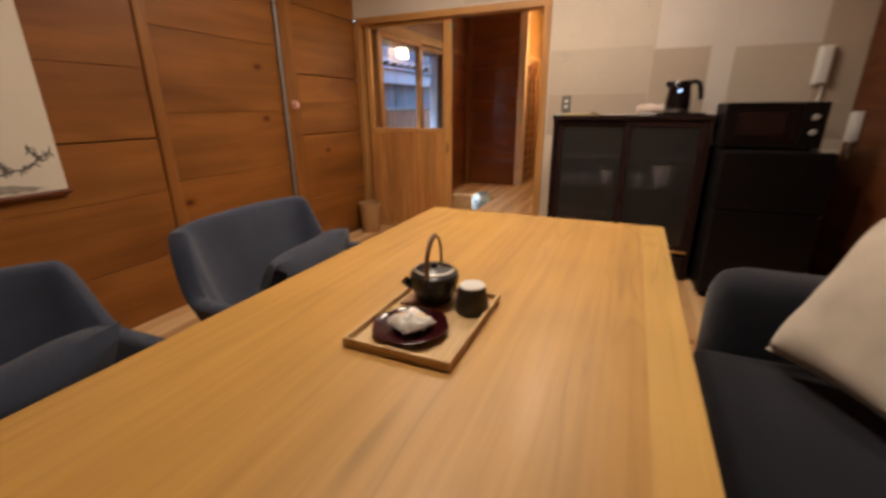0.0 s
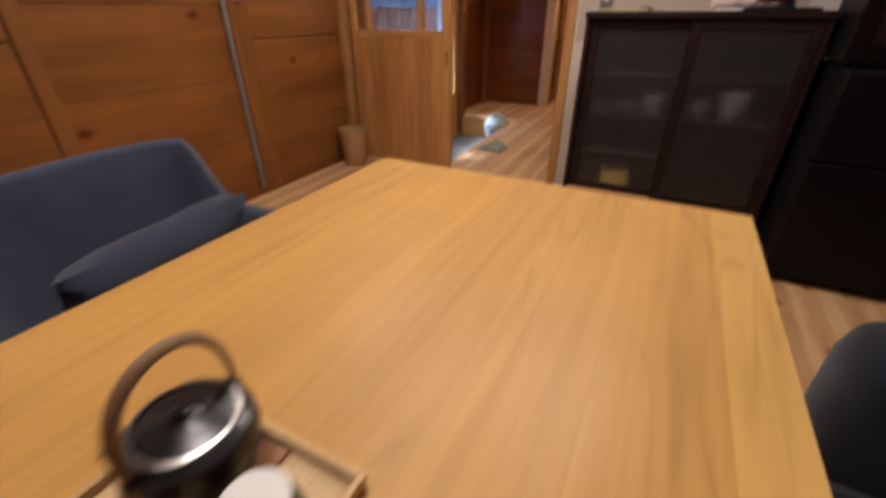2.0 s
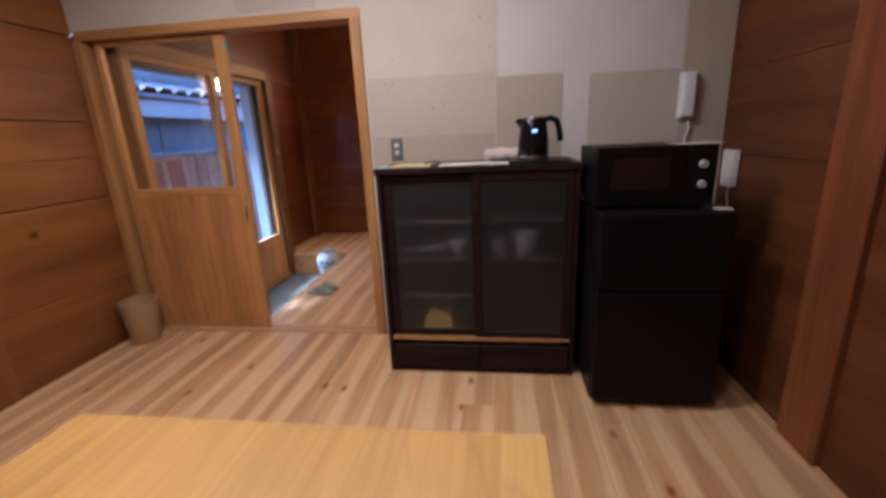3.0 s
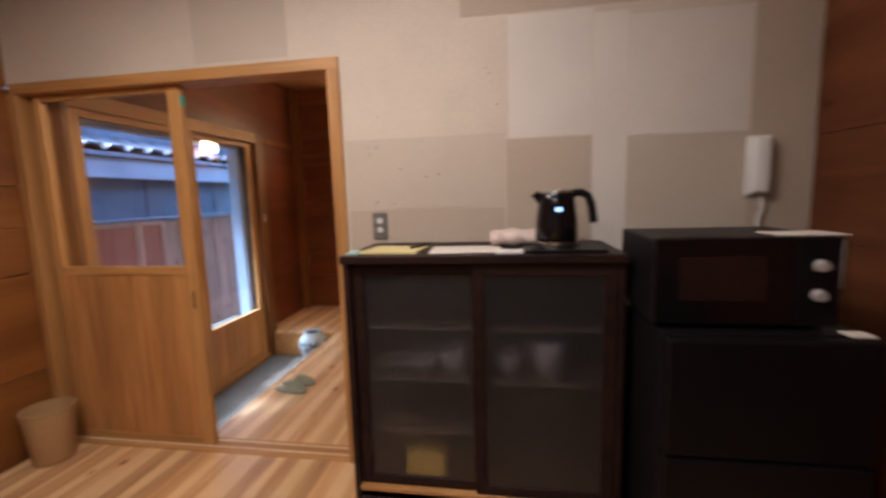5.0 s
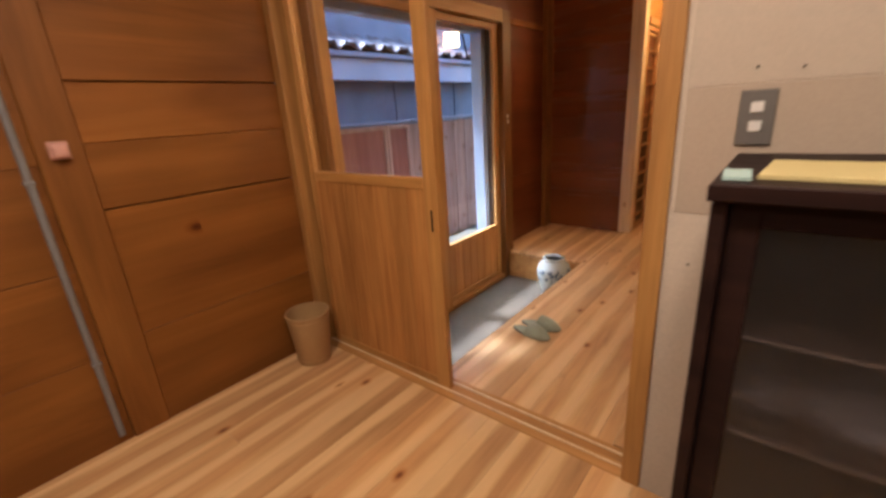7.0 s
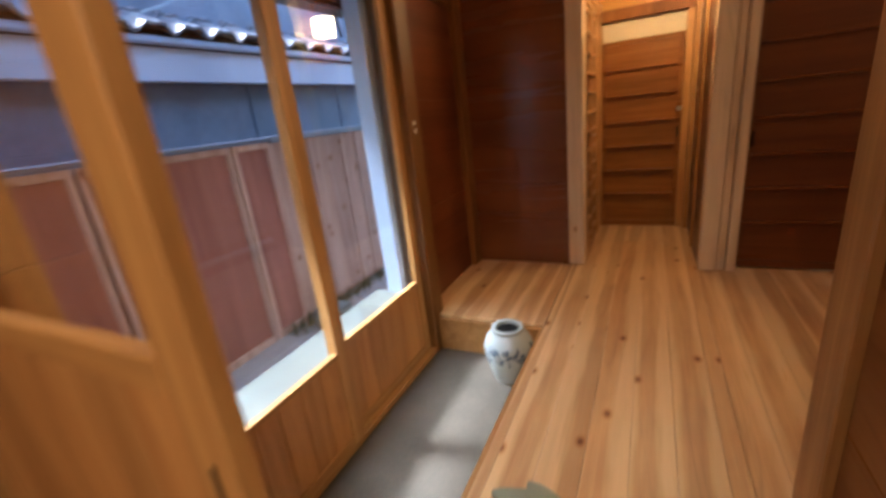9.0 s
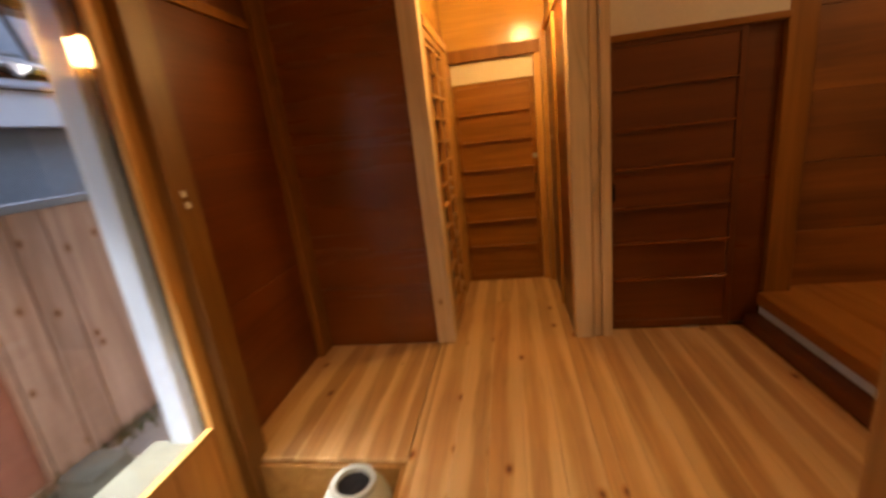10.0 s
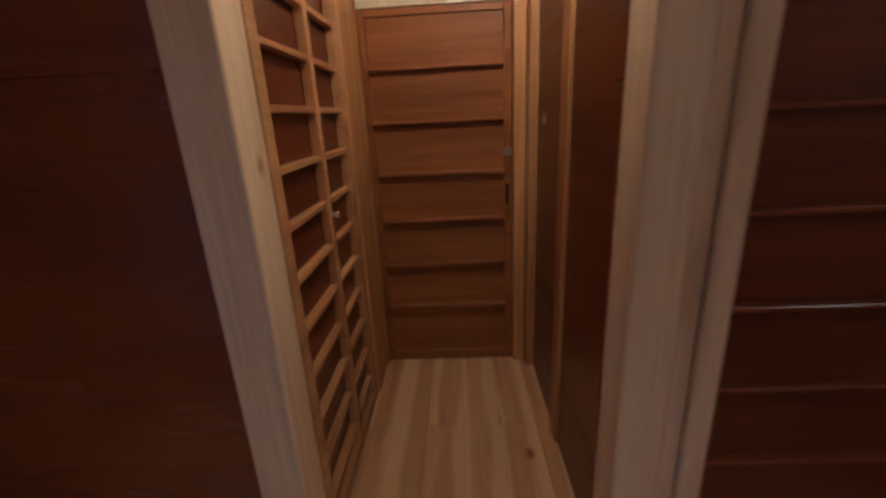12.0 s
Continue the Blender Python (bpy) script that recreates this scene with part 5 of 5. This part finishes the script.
def scroll():
    s = thing("hanging_scroll", (WX + 0.022, 0.70, 0.85), "cream hanging scroll with an ink branch painting", "scroll")
    part("sheet", boxes((0, 0.004, -0.36, 0.36, 0, 1.25), bevel=0.001), M_SCROLL, s)
    part("roller", tube([(0.004, -0.37, -0.006), (0.004, 0.37, -0.006)], 0.012, 12), M_DARKY, s, "thin brown roller", True)
    bm = bmesh.new()
    rnd = random.Random(4)
    stems = [((0.33, 0.19), (0.22, 0.12)), ((0.22, 0.12), (0.10, 0.10)), ((0.28, 0.155), (0.25, 0.21)), ((0.10, 0.10), (-0.08, 0.06)), ((0.16, 0.11), (0.13, 0.16)), ((-0.02, 0.07), (-0.2, 0.09))]
    for (ya, za), (yb, zb) in stems:
        k = 6
        pts = [(0.0045, ya + (yb - ya) * i / k + rnd.uniform(-0.004, 0.004), za + (zb - za) * i / k + rnd.uniform(-0.006, 0.006)) for i in range(k + 1)]
        tube(pts, 0.0035, 6, bm)
        for p in pts:
            for q in range(3):
                a = rnd.uniform(0, 6.28)
                l = rnd.uniform(0.012, 0.028)
                tube([p, (0.005, p[1] + l * math.cos(a), p[2] + l * math.sin(a))], 0.0026, 5, bm)
    part("branch", bm, M_INK, s, "grey ink branches")
    for y0, y1, top, seed, lift in ((-0.35, 0.17, 0.30, 1.0, 0.0056), (-0.02, 0.27, 0.09, 5.0, 0.0068)):
        bm = bmesh.new()
        n = 26
        front, rear = [], []
        for i in range(n + 1):
            u = i / n
            ridge = 0.02 + top * max(0.0, 1 - u) ** 0.8 * (0.75 + 0.35 * noise.noise(Vector((u * 5, seed, 0))))
            y = y0 + (y1 - y0) * u
            foot = 0.018 + 0.012 * noise.noise(Vector((u * 9, seed + 2, 0)))
            front.append([bm.verts.new((lift, y, z)) for z in (foot, max(foot + 0.004, ridge))])
            rear.append([bm.verts.new((0.0036, y, z)) for z in (foot, max(foot + 0.004, ridge))])
        for side, back in ((front, False), (rear, True)):
            for a, b in zip(side, side[1:]):
                q = (a[0], b[0], b[1], a[1])
                bm.faces.new(q[::-1] if back else q)
        for a, b, c, d in zip(front, front[1:], rear, rear[1:]):
            bm.faces.new((a[1], b[1], d[1], c[1]))
            bm.faces.new((b[0], a[0], c[0], d[0]))
        part("wash", bm, M_WASH, s, "pale grey ink wash of hills")


scroll()


def bin_basket():
    b = thing("waste_bin", (-2.285, 3.525, 0), "small woven rattan waste bin beside the sliding door", "bin")
    part("wall", lathe([(0, 0.004), (0.086, 0.0), (0.09, 0.006), (0.117, 0.295), (0.113, 0.296), (0.085, 0.012), (0, 0.012)], 40), M_BIN, b, smooth=True)
    ring = [(0.116 * math.cos(a), 0.116 * math.sin(a), 0.297) for a in (2 * math.pi * i / 40 for i in range(41))]
    part("rim", tube(ring, 0.006, 8), M_BIN, b, "woven rim", True)
    for z in (0.03, 0.27):
        r = 0.0905 + 0.027 * z / 0.295
        part("hoop", tube([(r * math.cos(a), r * math.sin(a), z) for a in (2 * math.pi * i / 40 for i in range(41))], 0.003, 6), M_BIN, b, smooth=True)


bin_basket()

# ---- hall: things ----
urn = thing("urn", (-1.735, 5.535, -0.25), "blue-and-white porcelain urn standing in the sunken entrance", "urn")
part("body", lathe([(0, 0), (0.085, 0), (0.09, 0.01), (0.115, 0.09), (0.138, 0.18), (0.140, 0.225), (0.125, 0.27), (0.098, 0.298), (0.090, 0.31), (0.093, 0.325), (0.090, 0.332), (0.068, 0.330), (0.066, 0.31), (0.1, 0.26), (0.11, 0.2), (0.08, 0.03), (0, 0.02)], 48), M_URN, urn, smooth=True)
# Black disc under the rim puts the urn's inner shade into colour.
part("inside", lathe([(0, 0.300), (0.068, 0.312), (0.068, 0.304), (0, 0.292)], 32), M_BLACKPL, urn, "black disc standing in for the shade inside the urn")


def slipper(at, turn):
    s = thing("slipper", at, "sage-green cloth house slipper on the hall floor", "slipper", turn, "pair of slippers")
    n = 28

    def outline(a, k=1.0):
        x = math.cos(a)
        w = 0.046 + 0.008 * x
        return 0.128 * x * k, w * math.sin(a) * k

    bm = bmesh.new()
    rings = []
    for z, k in ((0.0, 0.94), (0.004, 1.0), (0.012, 1.0), (0.014, 0.97)):
        rings.append([bm.verts.new((*outline(2 * math.pi * i / n, k), z)) for i in range(n)])
    for a, b in zip(rings, rings[1:]):
        for i in range(n):
            j = (i + 1) % n
            bm.faces.new((a[i], a[j], b[j], b[i]))
    bm.faces.new(rings[0][::-1])
    bm.faces.new(rings[-1])
    part("sole", bm, M_SOLE, s, smooth=True)
    bm = bmesh.new()
    rows = []
    for sgn in (0.0, 0.005):
        g = []
        for i in range(13):
            u = i / 12
            x = -0.015 + 0.141 * u
            w = 0.051 * math.sqrt(max(0.0, 1 - (x / 0.130) ** 2)) + 0.002
            h = 0.058 * (1 - u ** 2.2) + 0.012
            g.append([bm.verts.new((x + 0.012 * math.cos(b) * (1 - u), w * math.sin(b), 0.012 + (h - 0.008 - sgn) * max(0.0, math.cos(b)) ** 0.7)) for b in (radians(-90 + 15 * j) for j in range(13))])
        rows.append(g)
    for g, flip in zip(rows, (False, True)):
        for a, b in zip(g, g[1:]):
            for j in range(12):
                q = (a[j], a[j + 1], b[j + 1], b[j])
                bm.faces.new(q[::-1] if flip else q)
    for j in range(12):
        bm.faces.new((rows[0][0][j], rows[0][0][j + 1], rows[1][0][j + 1], rows[1][0][j]))
    part("upper", bm, M_SLIPPER, s, smooth=True)
    bm = bmesh.new()
    top = [bm.verts.new((*outline(2 * math.pi * i / n, 0.93), 0.0165)) for i in range(n)]
    low = [bm.verts.new((*outline(2 * math.pi * i / n, 0.96), 0.0142)) for i in range(n)]
    for i in range(n):
        j = (i + 1) % n
        bm.faces.new((low[i], low[j], top[j], top[i]))
    bm.faces.new(top)
    bm.faces.new(low[::-1])
    part("insole", bm, M_SLIPPER, s, smooth=True)


slipper((-1.375, 4.425, 0.0), -8)
slipper((-1.365, 4.535, 0.0), 3)

cl = thing("corridor_lamp", (-0.70, 7.05, 2.07), "small glowing box wall lamp in the corridor", "lamp")
part("bracket", boxes((-0.05, 0.0, -0.03, 0.03, 0.05, 0.13), bevel=0.003), M_STEEL, cl)
shade = part("shade", boxes((-0.20, -0.05, -0.07, 0.07, 0.0, 0.17), bevel=0.008, seg=2), M_LAMPSHADE, cl, "warm glowing paper shade")


def ceiling_lamp(at, r, label, top):
    c = thing("ceiling_lamp", at, label, "lamp")
    if top - at[2] > 0.06:
        part("rod", tube([(0, 0, 0.04), (0, 0, top - at[2])], 0.008, 10), M_STEEL, c, "thin steel rod", True)
    part("plate", lathe([(0, 0.04), (r, 0.04), (r, 0.0), (r * 0.96, -0.004), (r * 0.94, 0.0)], 40), M_WHITEPL, c, smooth=True)
    part("diffuser", lathe([(r * 0.94, 0.0), (r * 0.6, -0.012), (0, -0.016)], 40), M_DIFFUSER, c, "softly glowing diffuser", True)


for lx, ly, lz, watts, shape in DINING_LAMPS:
    ceiling_lamp((lx, ly, lz), 0.22, "round white lamp hanging from the dining room ceiling", CEIL)
# Added lantern, no such lamp seen: it only brightens the hall.
lantern = thing("hall_fill_lantern", HALL_FILL, "added unseen lamp brightening the hall, built as a square paper lantern", "lamp")
part("ceiling_plate", boxes((-0.06, 0.06, -0.06, 0.06, HCEIL - HALL_FILL[2] - 0.02, HCEIL - HALL_FILL[2])), M_TRIMX, lantern, "small wooden ceiling plate")
part("cord", tube([(0, 0, -0.0), (0, 0, HCEIL - HALL_FILL[2] - 0.02)], 0.006, 8), M_BLACKPL, lantern, "black cord", True)
part("shade", boxes((-0.10, 0.10, -0.10, 0.10, -0.20, 0.0), bevel=0.008, seg=2), M_HALLFILL, lantern, "warm glowing paper shade")
ceiling_lamp((1.35, 5.95, HCEIL - 0.04), 0.15, "round ceiling lamp in the raised room", HCEIL)


def outlet(at):
    o = thing("wall_outlet", at, "small white wall outlet on the board wall", "outlet")
    part("plate", boxes((-0.02, 0.02, -0.008, 0, 0, 0.075), bevel=0.003), M_WHITEPL, o)
    for x in (-0.010, 0.006):
        part("slot", boxes((x, x + 0.004, -0.0095, -0.007, 0.03, 0.045), bevel=0), M_BLACKPL, o)


# small fittings
lt = thing("door_latch", (HX + 0.021, 5.71, 1.22), "small pale latch on the window frame", "latch")
part("plate", boxes((0, 0.006, -0.010, 0.010, 0, 0.024), bevel=0.002), M_WHITEPL, lt)
part("plate", boxes((0, 0.006, -0.002, 0.018, -0.045, -0.021), bevel=0.002), M_WHITEPL, lt)
pk = lathe([(0, 0.008), (0.016, 0.007), (0.02, 0.003), (0.021, 0.0)], 20)
bmesh.ops.rotate(pk, verts=pk.verts, matrix=Matrix.Rotation(radians(-90), 3, "Y"))
pull = solo("round_pull", pk, M_STEEL, "round steel pull on the dark corridor panel", "door pull")
pull.location = (-0.7005, 7.69, 1.22)
cord = solo("power_cord", tube([(0.632, 3.42, 1.15), (0.632, 3.36, 1.08), (0.631, 3.30, 1.0), (0.636, 3.27, 0.975)], 0.006, 8), M_WHITEPL, "white power cord hanging beside the cabinet", "cord")
cable = solo("hanging_cable", tube([(-2.62, 5.25, 2.08), (-2.60, 5.42, 2.02), (-2.58, 5.53, 1.90), (-2.575, 5.58, 1.72)], 0.007, 8), M_EAVE, "dark cable curving from the eave to the porch post", "cable")
tuft = bmesh.new()
trnd = random.Random(9)
for i in range(260):
    bx, by = -3.47 + abs(trnd.gauss(0, 0.07)), 5.5 + trnd.random() * 1.3
    a, hgt = trnd.uniform(0, 6.28), trnd.uniform(0.03, 0.11)
    dx, dy = 0.006 * math.cos(a), 0.006 * math.sin(a)
    tip = tuft.verts.new((bx + 4 * dy, by - 4 * dx, -0.2 + hgt))
    base = [tuft.verts.new((bx + dx, by + dy, -0.202)), tuft.verts.new((bx - dx, by - dy, -0.202)), tuft.verts.new((bx + dy, by - dx, -0.202))]
    for q in range(3):
        tuft.faces.new((base[q], base[(q + 1) % 3], tip))
tagged(new("grass", mesh_of("grass", tuft, M_MOSS)), "low green weeds along the foot of the fence", "weeds", kind="stuff")
outlet((1.19, 6.949, 0.47))

# ---- floor boards ----
floor = structure("floor", boxes((WX - 0.03, EX + 0.03, SY, KY - 0.005, -0.1, -0.024), (-1.57, 0.40, KY + 0.135, NY + 0.16, -0.1, -0.024), (HX - 0.11, -1.57, 5.74, NY + 0.02, -0.1, -0.024), (-1.515, -0.69, NY, 7.97, -0.1, -0.024), bevel=0),
                  M_DEEPPOST, "pale cedar plank floor with knots", "floor")
rnd = random.Random(11)
BW = 0.1525


def board_run(x0, x1, y0, y1, lengths):
    x = x0
    while x < x1 - 0.004:
        w = min(BW, x1 - x)
        y = y0
        first = True
        while y < y1 - 0.004:
            l = rnd.choice(lengths) * (rnd.choice((0.4, 0.7, 1.0)) if first else 1.0)
            first = False
            e = y + l
            if y1 - e < 0.35:
                e = y1
            e = min(e, y1)
            piece("floor_board", floor, M_FLOOR, x + 0.0006, x + w - 0.0006, y + 0.0005, e - 0.0005, -0.022, 0.0, 0.0012)
            y = e
        x += BW


board_run(WX - 0.03, -2.41, SY, KY - 0.005, (3.6,))
board_run(-2.41, EX + 0.03, SY, KY - 0.005, (2.7, 3.6))
board_run(-1.57, -1.527, KY + 0.135, NY, (9.0,))
board_run(-1.527, -0.70, KY + 0.135, 7.93, (9.0,))
board_run(-0.70, -0.588, KY + 0.145, NY + 0.09, (9.0,))
board_run(-0.588, 0.30, 4.84, NY + 0.09, (9.0,))
board_run(HX - 0.11, -1.575, 5.74, NY, (9.0,))
